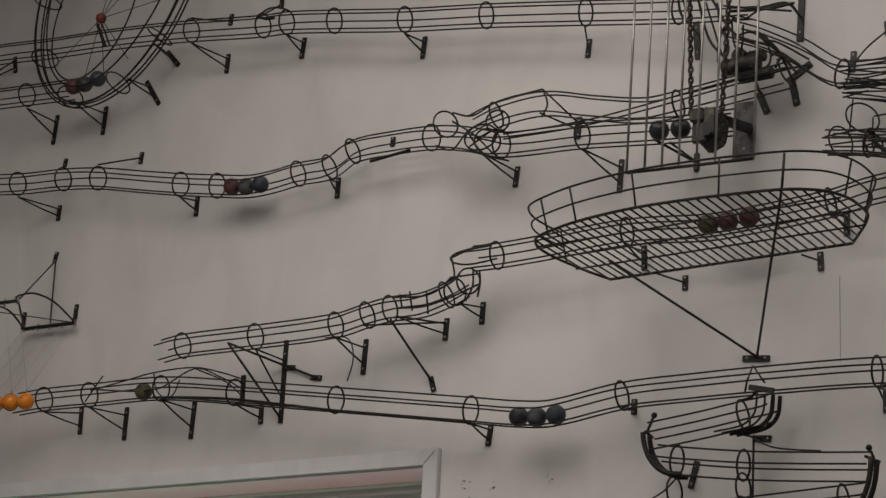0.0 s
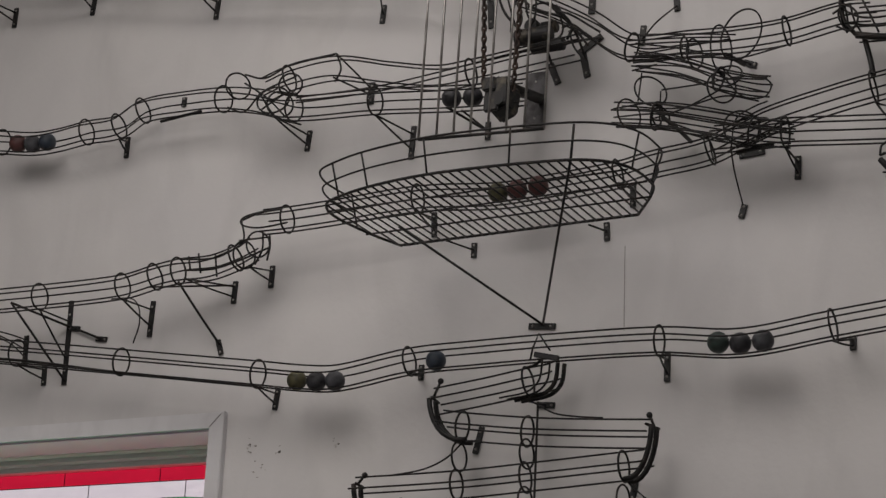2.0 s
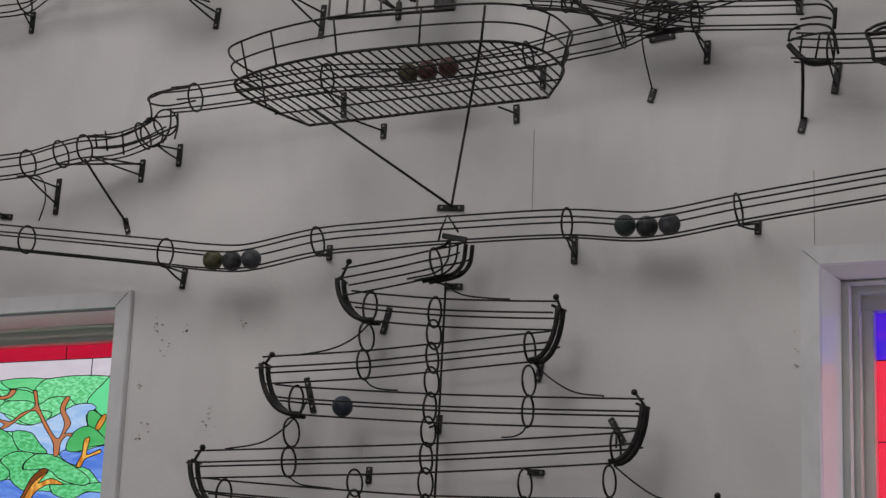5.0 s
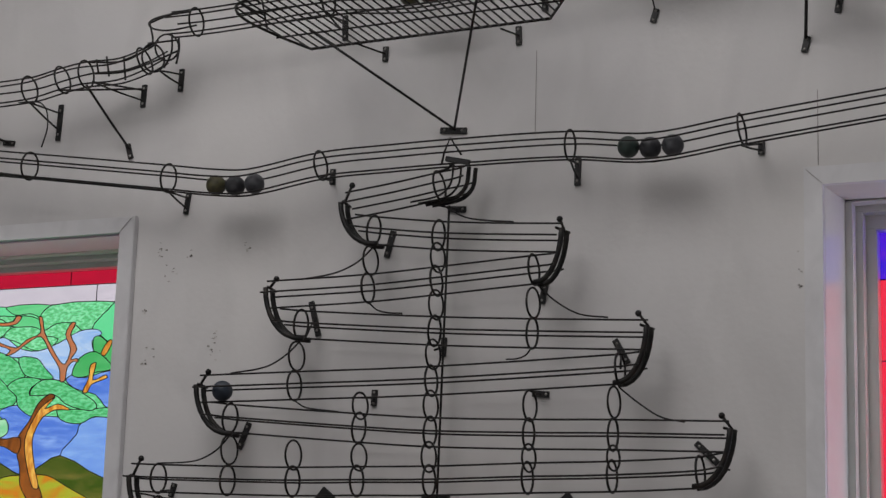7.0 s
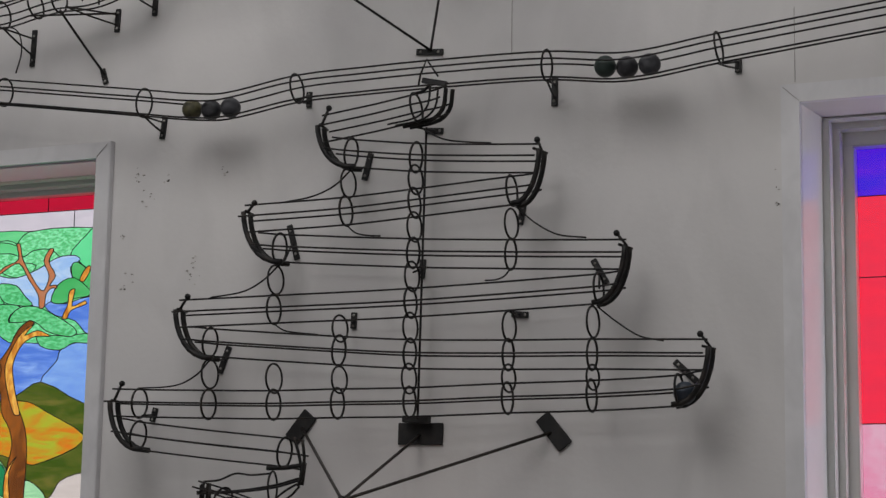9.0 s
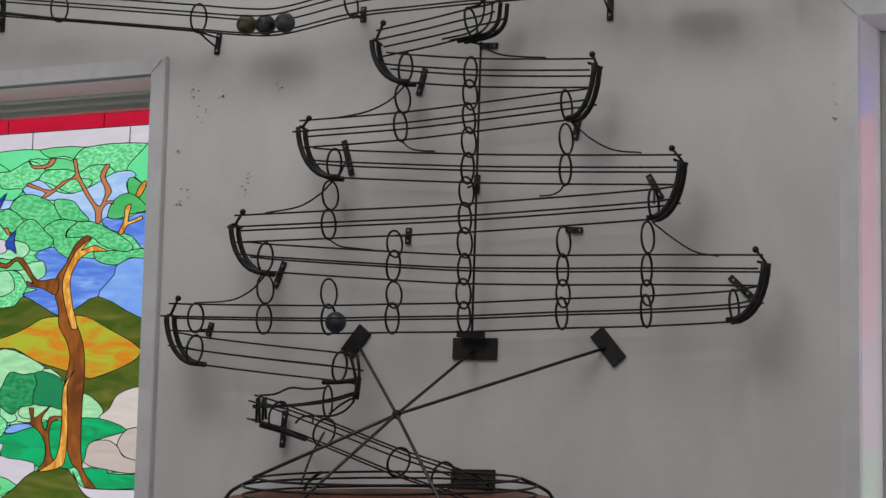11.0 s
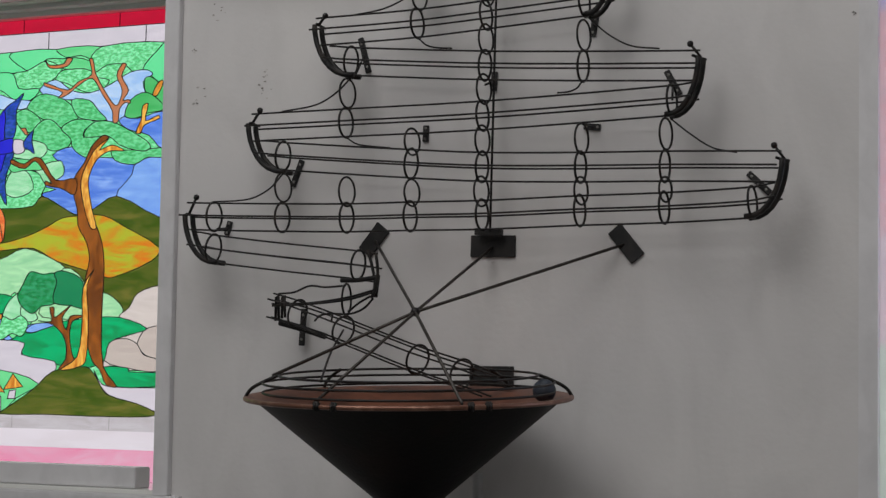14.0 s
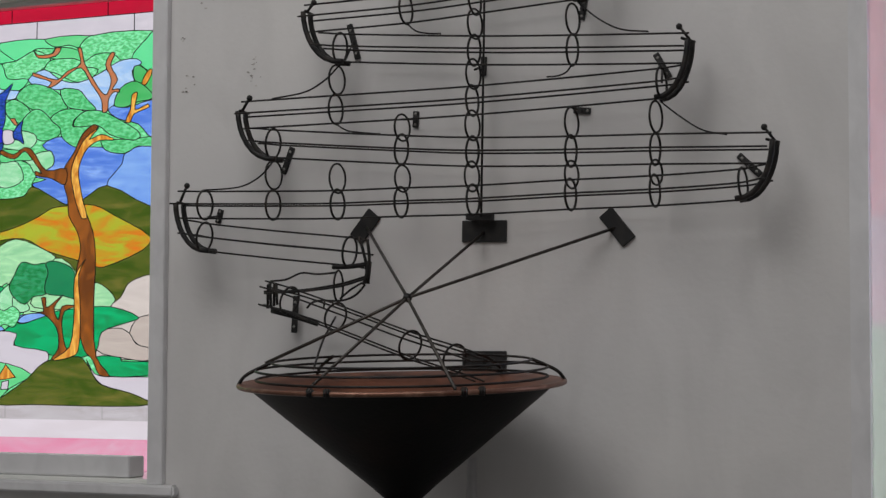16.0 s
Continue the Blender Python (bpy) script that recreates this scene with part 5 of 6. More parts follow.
# the loop is an oval that leans over, its rails in two rows
OVALS = [((-1.440, -0.10, 4.560), 0.5075, 0.377), ((-1.425, -0.12, 4.555), 0.500, 0.366), ((-1.340, -0.20, 4.500), 0.486, 0.317), ((-1.352, -0.19, 4.515), 0.492, 0.330), ((-1.340, -0.21, 4.580), 0.507, 0.286), ((-1.540, -0.10, 4.460), 0.283, 0.184)]
for c, ra, rb in OVALS:
    part("hoop", tube(bmesh.new(), circle(c, LONG, SHORT, ra, rb, 80), 0.003, 6, True), IRON, wheel)
for deg in (150, 185, 205, 225, 262, 300, 335, 20):
    d = LONG * (0.44 * math.cos(radians(deg))) + SHORT * (0.28 * math.sin(radians(deg)))
    part("spoke", tube(bmesh.new(), [HUB, MID + d], 0.0013), IRON, wheel)
for deg in (110, 140, 178, 215, 245, 290, 330, 30, 70):
    d = LONG * (0.49 * math.cos(radians(deg))) + SHORT * (0.335 * math.sin(radians(deg)))
    part("tie_ring", tube(bmesh.new(), circle(MID + d, d.normalized(), (0, 1, 0), 0.034, 0.062, 20), 0.0028, 6, True), IRON, wheel)
bm = bmesh.new()
bmesh.ops.create_uvsphere(bm, u_segments=20, v_segments=12, radius=0.019, matrix=Matrix.Translation(HUB))
part("hub", bm, BALLS["red"], wheel, "dull red hub")
wire("hub_arm", [(-1.380, -0.240, 4.301), (-1.332, -0.240, 4.210)], wheel, 0.006)
wire("hub_arm", [(-1.358, -0.240, 4.297), (-1.311, -0.240, 4.210)], wheel, 0.003)
for foot, top, bottom in (((-1.169, -0.170, 4.215), (-1.256, 0.000, 4.270), (-1.195, 0.000, 4.206)), ((-1.275, -0.170, 4.103), (-1.340, 0.000, 4.171), (-1.268, 0.000, 4.069)), ((-1.519, -0.170, 4.061), (-1.521, 0.000, 4.105), (-1.524, 0.000, 3.996)), ((-2.021, -0.170, 4.219), (-2.026, 0.000, 4.398), (-2.011, 0.000, 4.330))):
    bracket(wheel, foot, top, bottom)
track("dark iron wire track leading into the big wire loop", [(-2.169, -0.160, 4.167), (-1.903, -0.160, 4.145), (-1.768, -0.160, 4.134), (-1.537, -0.160, 4.116)], (2,), brackets=[((-1.759, -0.160, 4.081), (-1.760, 0.000, 4.113), (-1.766, 0.000, 3.998))])


# ---- hanging ball cradle ----
def cradle():
    t = thing("ball_cradle", "black iron cradle frame with orange balls on paired strings", "ball cradle")
    back = [Vector(p) for p in [(-1.761, -0.030, 3.287), (-1.698, -0.030, 3.287), (-1.639, -0.030, 3.285), (-1.580, -0.030, 3.284), (-1.519, -0.030, 3.284)]]
    balls = [Vector(p) for p in [(-1.852, -0.170, 2.987), (-1.781, -0.170, 2.983), (-1.708, -0.170, 2.979), (-1.638, -0.170, 2.977), (-1.567, -0.170, 2.975)]]
    front = [Vector((b.x, 2 * w.y - b.y, b.z)) for b, w in zip(back, balls)]
    wire("back_bar", [back[0], back[-1]], t, 0.007)
    wire("front_bar", [front[0], front[-1]], t, 0.006)
    wire("bow", [back[-1], Vector((-1.584, -0.080, 3.353)), Vector((-1.613, -0.150, 3.367)), Vector((-1.620, -0.220, 3.337)), front[-1]], t, 0.0035)
    wire("bow", [back[0], Vector((-1.702, -0.200, 3.312)), front[0]], t, 0.0035)
    wire("brace", [back[0], front[-1]], t, 0.0035)
    wire("brace", [back[-1], front[0]], t, 0.002)
    wire("stay", [Vector((-1.671, -0.010, 3.536)), back[2]], t, 0.0026)
    wire("stay", [Vector((-1.671, -0.010, 3.536)), front[-1]], t, 0.0026)
    plate("wall_plate", (-1.675, 0.000, 3.572), (-1.683, 0.000, 3.532), t)
    plate("wall_plate", (-1.797, 0.000, 3.360), (-1.797, 0.000, 3.297), t)
    plate("wall_plate", (-1.548, 0.000, 3.361), (-1.550, 0.000, 3.287), t)
    for k, (a, w, f) in enumerate(zip(back, balls, front)):
        bm = bmesh.new()
        bmesh.ops.create_uvsphere(bm, u_segments=28, v_segments=18, radius=0.0286, matrix=Matrix.Translation(w))
        b = part("cradle_ball", bm, BALLS["orange"], t, "glossy orange ball")
        if k < 4:
            part("stripe", tube(bmesh.new(), circle(w, (0.5, 0.8, 0), (0, 0, 1), 0.0235, n=24), 0.0075, 6, True), BALLS["maroon"], b, "dark painted stripe")
        bm = bmesh.new()
        bmesh.ops.create_cone(bm, cap_ends=True, segments=8, radius1=0.003, radius2=0.003, depth=0.014, matrix=Matrix.Translation(w + Vector((0, 0, 0.033))))
        part("eyelet", bm, STEEL, b)
        for e in (a, f):
            part("string", tube(bmesh.new(), [w + Vector((0, 0, 0.038)), e], 0.0007, 4), STRING, t)
            bm = bmesh.new()
            bmesh.ops.create_cone(bm, cap_ends=True, segments=8, radius1=0.004, radius2=0.004, depth=0.024, matrix=Matrix.Translation(e))
            part("peg", bm, STEEL, t)
    return t


cradle()

# ---- more wires on the long track and the stepped track ----
hump = thing("wire_hump", "bent iron wire guard over the long track", "wire guard")
for pts in ([(-1.343, -0.100, 3.009), (-1.208, -0.100, 3.028), (-1.072, -0.100, 3.046), (-0.898, -0.100, 3.047), (-0.766, -0.100, 3.014), (-0.695, -0.100, 2.989)], [(-1.305, -0.140, 3.000), (-1.021, -0.140, 2.975), (-0.863, -0.140, 3.030), (-0.754, -0.140, 2.992), (-0.654, -0.140, 2.942)], [(-1.343, -0.120, 2.966), (-1.312, -0.120, 3.006), (-1.276, -0.120, 3.049)],
            [(-1.054, -0.120, 3.040), (-1.036, -0.120, 2.981), (-0.993, -0.120, 2.943)], [(-1.035, -0.090, 2.958), (-0.990, -0.090, 2.966), (-0.966, -0.090, 3.016)], [(-0.863, -0.140, 3.030), (-0.725, -0.140, 2.971), (-0.646, -0.140, 2.909)]):
    wire("guard_wire", pts, hump, 0.0024)
wire("flat_rail", [(-1.047, -0.120, 2.956), (-0.740, -0.120, 2.925), (-0.308, -0.120, 2.851), (0.177, -0.120, 2.776)], hump, 0.0045)
plate("wall_plate", (-0.773, 0.000, 3.034), (-0.769, 0.000, 2.934), hump)
stand = thing("swing_support", "iron rod support with wall plates under the stepped track", "support")
wire("rod", [(-0.771, -0.100, 3.117), (-0.601, -0.010, 2.874)], stand, 0.0038)
wire("rod", [(-0.738, -0.140, 3.103), (-0.601, -0.010, 3.047)], stand, 0.0038)
wire("rod", [(-0.584, -0.010, 3.042), (-0.474, -0.010, 2.997)], stand, 0.0038)
plate("wall_plate", (-0.501, 0.000, 3.002), (-0.459, 0.000, 2.996), stand)
plate("wall_plate", (-0.612, 0.000, 3.045), (-0.567, 0.000, 3.039), stand)
wire("rod", [(-0.124, -0.130, 3.117), (-0.082, -0.060, 3.025), (-0.037, -0.010, 2.944)], stand, 0.0038)
plate("wall_plate", (-0.049, 0.000, 2.962), (-0.034, 0.000, 2.916), stand)
wire("loose_wire", [(-0.370, -0.120, 3.087), (-0.295, -0.120, 3.081), (-0.267, -0.120, 3.055), (-0.258, -0.120, 3.001), (-0.274, -0.120, 2.940)], stand, 0.0022)
step = thing("wire_step", "tangle of iron rings and wires where the track steps down", "wire step")
for c, a, b, ra, rb in (((0.139, -0.140, 3.220), (1, 0, 0), (0, 0.8, 0.3), 0.045, 0.035), ((0.103, -0.130, 3.177), (0.5, 0.8, 0), (0, 0, 1), 0.036, 0.042), ((0.148, -0.130, 3.205), (0.8, 0.5, 0), (0, 0, 1), 0.034, 0.04)):
    part("ring", tube(bmesh.new(), circle(c, Vector(a).normalized(), Vector(b).normalized(), ra, rb), 0.003, 6, True), IRON, step)
for pts in ([(0.245, -0.140, 3.310), (0.160, -0.140, 3.302), (0.103, -0.140, 3.293), (0.087, -0.140, 3.281), (0.100, -0.140, 3.265), (0.155, -0.140, 3.253), (0.250, -0.140, 3.259)], [(0.233, -0.150, 3.299), (0.157, -0.150, 3.295), (0.101, -0.150, 3.279)], [(0.090, -0.140, 3.284), (0.104, -0.140, 3.225), (0.088, -0.140, 3.200)], [(0.192, -0.140, 3.229), (0.196, -0.140, 3.191), (0.189, -0.140, 3.148)], [(0.169, -0.140, 3.235), (0.170, -0.140, 3.184), (0.148, -0.140, 3.139)], [(-0.087, -0.140, 3.188), (-0.076, -0.140, 3.143)], [(-0.052, -0.140, 3.194), (-0.039, -0.140, 3.132)], [(0.008, -0.140, 3.186), (0.019, -0.140, 3.115)], [(-0.102, -0.130, 3.149), (-0.004, -0.130, 3.144), (0.082, -0.130, 3.160), (0.186, -0.130, 3.191)], [(-0.103, -0.150, 3.178), (0.016, -0.150, 3.171), (0.109, -0.150, 3.204)], [(-0.227, -0.130, 3.109), (-0.001, -0.020, 3.124)]):
    wire("tie_wire", pts, step, 0.003)
cross = thing("wire_crossing", "knot of iron rings where two wire tracks cross", "wire crossing")
for c, a, b, ra, rb in (((0.041, -0.140, 3.720), (0.6, 0.8, 0), (0, 0, 1), 0.04, 0.042), ((0.183, -0.160, 3.646), (0.9, 0.3, 0.3), (-0.3, 0, 1), 0.05, 0.042), ((0.208, -0.160, 3.629), (0.7, 0.6, 0.4), (-0.4, 0, 1), 0.04, 0.045), ((0.240, -0.160, 3.688), (0.7, 0.7, 0), (0.2, 0, 1), 0.035, 0.035)):
    part("ring", tube(bmesh.new(), circle(c, Vector(a).normalized(), Vector(b).normalized(), ra, rb), 0.003, 6, True), IRON, cross)
for pts in ([(0.070, -0.150, 3.749), (0.142, -0.150, 3.727), (0.230, -0.150, 3.758), (0.386, -0.150, 3.770)], [(0.015, -0.150, 3.650), (0.077, -0.150, 3.627), (0.135, -0.150, 3.682), (0.252, -0.150, 3.717)], [(0.124, -0.150, 3.684), (0.190, -0.150, 3.596), (0.280, -0.150, 3.558)], [(0.078, -0.160, 3.716), (0.162, -0.160, 3.655), (0.226, -0.160, 3.590)], [(0.138, -0.150, 3.626), (0.216, -0.150, 3.665), (0.255, -0.150, 3.661)], [(0.392, -0.160, 3.765), (0.478, -0.100, 3.669)], [(0.404, -0.180, 3.755), (0.422, -0.180, 3.703), (0.404, -0.180, 3.665)], [(0.386, -0.160, 3.690), (0.434, -0.020, 3.683)]):
    wire("tie_wire", pts, cross, 0.003)
for dz in (0, 10):
    wire("branch_rail", [Vector(p) + Vector((0, 0, -dz * 0.0016)) for p in [(0.275, -0.180, 3.633), (0.541, -0.180, 3.630), (0.742, -0.180, 3.645), (0.900, -0.180, 3.661), (1.071, -0.180, 3.678)]], cross, 0.0025)
plate("wall_plate", (0.433, 0.000, 3.728), (0.430, 0.000, 3.658), cross)
plate("wall_plate", (-0.247, 0.000, 3.776), (-0.249, 0.000, 3.744), cross)
tops = thing("track_stays", "thin iron stays between the high tracks and the wall", "stay")
for pts, p0, p1 in (([(-1.047, -0.130, 4.306), (-1.002, -0.080, 4.310), (-0.973, -0.010, 4.332)], (-0.974, 0.000, 4.360), (-0.977, 0.000, 4.317)), ([(-0.752, -0.130, 4.246), (-0.735, -0.080, 4.293), (-0.750, -0.010, 4.348)], (-0.754, 0.000, 4.392), (-0.756, 0.000, 4.336)), ([(-1.602, -0.100, 3.851), (-1.684, -0.010, 3.906)], (-1.689, 0.000, 3.930), (-1.692, 0.000, 3.898))):
    wire("stay", pts, tops, 0.003)
    plate("wall_plate", p0, p1, tops)
wire("stay", [(-0.752, -0.130, 4.254), (-0.694, -0.130, 4.271), (-0.616, -0.130, 4.242), (-0.593, -0.130, 4.205)], tops, 0.0028)
wire("stay", [(-0.752, -0.130, 4.250), (-0.714, -0.130, 4.234), (-0.678, -0.130, 4.230)], tops, 0.005)
wire("splice", [(-0.262, -0.100, 3.660), (-0.113, -0.100, 3.674)], cross, 0.005)


# ---- chain lift ----
def lift():
    t = thing("chain_lift", "vertical chain lift with steel guide rods and a gear housing", "chain lift")
    lows = [Vector(p) for p in [(0.753, -0.300, 3.394), (0.808, -0.300, 3.392), (0.860, -0.300, 3.391), (0.911, -0.300, 3.390), (0.964, -0.300, 3.386), (1.019, -0.300, 3.384), (1.072, -0.300, 3.380), (1.130, -0.300, 3.377)]]
    highs = [Vector(p) for p in [(0.772, -0.300, 4.203), (0.824, -0.300, 4.190), (0.878, -0.300, 4.177), (0.931, -0.300, 4.164), (0.989, -0.300, 4.150), (1.038, -0.300, 4.138), (1.092, -0.300, 4.125), (1.150, -0.300, 4.111)]]
    for a, b in zip(lows, highs):
        part("guide_rod", tube(bmesh.new(), [a, b], 0.0036, 8), STEEL, t, "bare steel rod")
    wire("bottom_bar", [lows[0], lows[-1]], t, 0.0045)
    for a, b in (((0.899, -0.240, 4.201), (0.918, -0.240, 3.541)), ((1.041, -0.240, 4.167), (1.008, -0.240, 3.521))):
        a, b = Vector(a), Vector(b)
        count = int((a - b).length / 0.016)
        d = (b - a).normalized()
        side = Vector((1, 0, 0))
        for i in range(count):
            c = a + d * (0.016 * (i + 0.5))
            s = side if i % 2 else Vector((0, 1, 0))
            part("chain_link", tube(bmesh.new(), circle(c, d, s, 0.0112, 0.0056, 8), 0.0038, 4, True), RUST, t)
    # gear housing, its arm and the wall plate
    c = Vector((0.964, -0.220, 3.519))
    bm = bmesh.new()
    bmesh.ops.create_cone(bm, cap_ends=True, segments=6, radius1=0.058, radius2=0.05, depth=0.07, matrix=Matrix.Translation(c) @ Matrix.Diagonal((0.86, 1, 1.15, 1)) @ Matrix.Rotation(radians(12), 4, "Y") @ Matrix.Rotation(radians(90), 4, "X"))
    bmesh.ops.bevel(bm, geom=list(bm.edges), offset=0.006, segments=2, affect="EDGES")
    house = part("gear_housing", bm, GREASE, t, "greasy black gear housing", smooth=False)
    bm = bmesh.new()
    bmesh.ops.create_cone(bm, cap_ends=True, segments=16, radius1=0.02, radius2=0.018, depth=0.02, matrix=Matrix.Translation(c + Vector((0.01, -0.036, -0.02))) @ Matrix.Rotation(radians(90), 4, "X"))
    part("cover", bm, GREASE, house, smooth=False)
    for dx, dz, sx, sz in ((-0.02, 0.03, 0.02, 0.02), (0.02, 0.005, 0.018, 0.04), (-0.012, -0.035, 0.022, 0.018)):
        part("cover_plate", box(bmesh.new(), (c.x + dx - sx, c.y - 0.045, c.z + dz - sz), (c.x + dx + sx, c.y - 0.03, c.z + dz + sz), bevel=0.004), GREASE, house, smooth=False)
    wire("arm", [c + Vector((0.02, 0, 0.03)), Vector((0.993, -0.020, 3.589))], t, 0.016)
    plate("wall_plate", (0.975, 0.000, 3.679), (0.972, 0.000, 3.506), t, 0.06, 0.01, WORN)
    wire("arm", [Vector((0.795, -0.210, 3.517)), Vector((0.826, -0.010, 3.516))], t, 0.004)
    # upper bearing, motor and its straps
    for p, r, dp, ax in (((1.030, -0.160, 3.722), 0.024, 0.11, "Y"), ((1.066, -0.140, 3.694), 0.019, 0.1, "Y"), ((1.010, -0.120, 3.768), 0.022, 0.04, "X"), ((1.060, -0.120, 3.760), 0.018, 0.05, "Y")):
        bm = bmesh.new()
        bmesh.ops.create_cone(bm, cap_ends=True, segments=20, radius1=r, radius2=r, depth=dp, matrix=Matrix.Translation(p) @ Matrix.Rotation(radians(90), 4, ax))
        bmesh.ops.bevel(bm, geom=list(bm.edges), offset=0.004, segments=1, affect="EDGES")
        part("motor", bm, GREASE, t, "greasy black motor drum", smooth=False)
    for a, b in (((0.814, 0.000, 3.965), (0.823, 0.000, 3.844)), ((1.015, 0.000, 3.702), (1.041, 0.000, 3.635)), ((1.116, 0.000, 3.718), (1.131, 0.000, 3.643)), ((1.174, 0.000, 3.765), (1.102, 0.000, 3.719)), ((1.148, 0.000, 4.003), (1.140, 0.000, 3.838))):
        plate("wall_plate", a, b, t, 0.02)
    for pts in ([(1.022, -0.010, 3.697), (1.045, -0.120, 3.710), (1.010, -0.120, 3.768)], [(1.125, -0.010, 3.704), (1.138, -0.120, 3.735), (1.078, -0.120, 3.825)], [(1.168, -0.010, 3.757), (1.138, -0.140, 3.693), (1.053, -0.140, 3.683)], [(1.145, -0.010, 3.911), (1.154, -0.140, 3.896), (1.069, -0.140, 3.896)], [(0.832, -0.160, 3.964), (0.842, -0.160, 3.917), (0.873, -0.160, 3.875), (0.830, -0.020, 3.916)],
                [(0.905, -0.180, 3.940), (0.941, -0.180, 3.809), (1.003, -0.180, 3.728)], [(0.949, -0.180, 3.931), (1.019, -0.180, 3.811), (1.121, -0.180, 3.757)], [(0.959, -0.160, 3.744), (0.967, -0.160, 3.830), (1.010, -0.160, 3.874)], [(0.992, -0.160, 3.895), (1.112, -0.160, 3.879), (1.188, -0.160, 3.880)], [(1.087, -0.140, 3.797), (1.146, -0.140, 3.734), (1.187, -0.140, 3.675)], [(1.074, -0.150, 3.821), (1.142, -0.150, 3.739), (1.128, -0.150, 3.699)]):
        wire("strap", pts, t, 0.0042)
    # thin bent wires round the motor
    for pts in (
            [(0.915, -0.150, 3.942), (0.943, -0.150, 3.848), (0.970, -0.150, 3.764), (1.005, -0.150, 3.722)],
            [(0.964, -0.180, 3.919), (0.974, -0.180, 3.846), (1.001, -0.180, 3.771), (0.984, -0.180, 3.731)],
            [(1.004, -0.150, 3.818), (1.056, -0.150, 3.822), (1.104, -0.150, 3.773), (1.112, -0.150, 3.720), (1.074, -0.150, 3.692)],
            [(1.078, -0.180, 3.808), (1.104, -0.180, 3.778), (1.146, -0.180, 3.761), (1.238, -0.180, 3.692)],
            [(1.111, -0.150, 3.737), (1.142, -0.150, 3.743), (1.175, -0.150, 3.716), (1.200, -0.150, 3.695)],
            [(1.146, -0.180, 3.710), (1.163, -0.180, 3.656), (1.196, -0.180, 3.616)],
            [(0.977, -0.150, 3.894), (1.030, -0.150, 3.866), (1.073, -0.150, 3.883), (1.159, -0.150, 3.892)],
            [(0.982, -0.180, 3.906), (1.069, -0.180, 3.880), (1.188, -0.180, 3.847)],
            [(0.995, -0.150, 3.873), (1.005, -0.150, 3.792), (1.048, -0.150, 3.723)],
            [(1.044, -0.180, 3.833), (1.039, -0.180, 3.764), (1.010, -0.180, 3.718)],
    ):
        wire("strap", pts, t, 0.0032)
    return t


WORN = material("worn_steel_plate", (0.075, 0.072, 0.075), 0.5, 0.4, (0.02, 0.018, 0.018), 28, 0.45, 0.62, 0.3, 120)
RUST = material("rusty_chain", (0.075, 0.05, 0.04), 0.7, 0.4, (0.025, 0.018, 0.015), 45, 0.4, 0.62)
GREASE = material("greasy_iron", (0.009, 0.0085, 0.0085), 0.6, 0.1, (0.1, 0.085, 0.06), 30, 0.52, 0.72, 0.4, 90)
lift()

# ---- tracks at the right ----
track("iron wire track leaving the chain lift toward the far tracks", [(1.000, -0.140, 3.850), (1.078, -0.140, 3.813), (1.188, -0.140, 3.745), (1.317, -0.140, 3.650), (1.485, -0.140, 3.637), (1.613, -0.140, 3.628), (1.754, -0.140, 3.630), (1.907, -0.140, 3.653), (1.985, -0.140, 3.648)], (3, 6, 7), radius=0.04, brackets=[
    ((1.330, -0.100, 3.686), (1.300, 0.000, 3.776), (1.294, 0.000, 3.715), False), ((1.597, -0.140, 3.581), (1.593, 0.000, 3.619), (1.629, 0.000, 3.604), False)])
track("iron wire track with a bent loop at its end", [(1.548, -0.130, 3.353), (1.658, -0.130, 3.350), (1.743, -0.130, 3.349), (1.887, -0.130, 3.335), (2.020, -0.130, 3.322)], (2,), brackets=[((1.743, -0.130, 3.305), (1.741, 0.000, 3.326), (1.739, 0.000, 3.260))])
track("iron wire track with a square cage end", [(2.006, -0.140, 3.230), (2.099, -0.140, 3.217), (2.213, -0.140, 3.207), (2.331, -0.140, 3.198), (2.481, -0.140, 3.189)], (1,), brackets=[((2.092, -0.140, 3.187), (2.091, 0.000, 3.228), (2.077, 0.000, 3.143))])
track("dark iron wire track high above the others", [(1.945, -0.140, 3.618), (2.094, -0.140, 3.607), (2.280, -0.140, 3.591), (2.496, -0.140, 3.576)], (2,), radius=0.05, brackets=[((2.086, -0.140, 3.545), (2.073, 0.000, 3.686), (2.078, 0.000, 3.562)), ((2.275, -0.140, 3.540), (2.274, 0.000, 3.594), (2.268, 0.000, 3.529))])


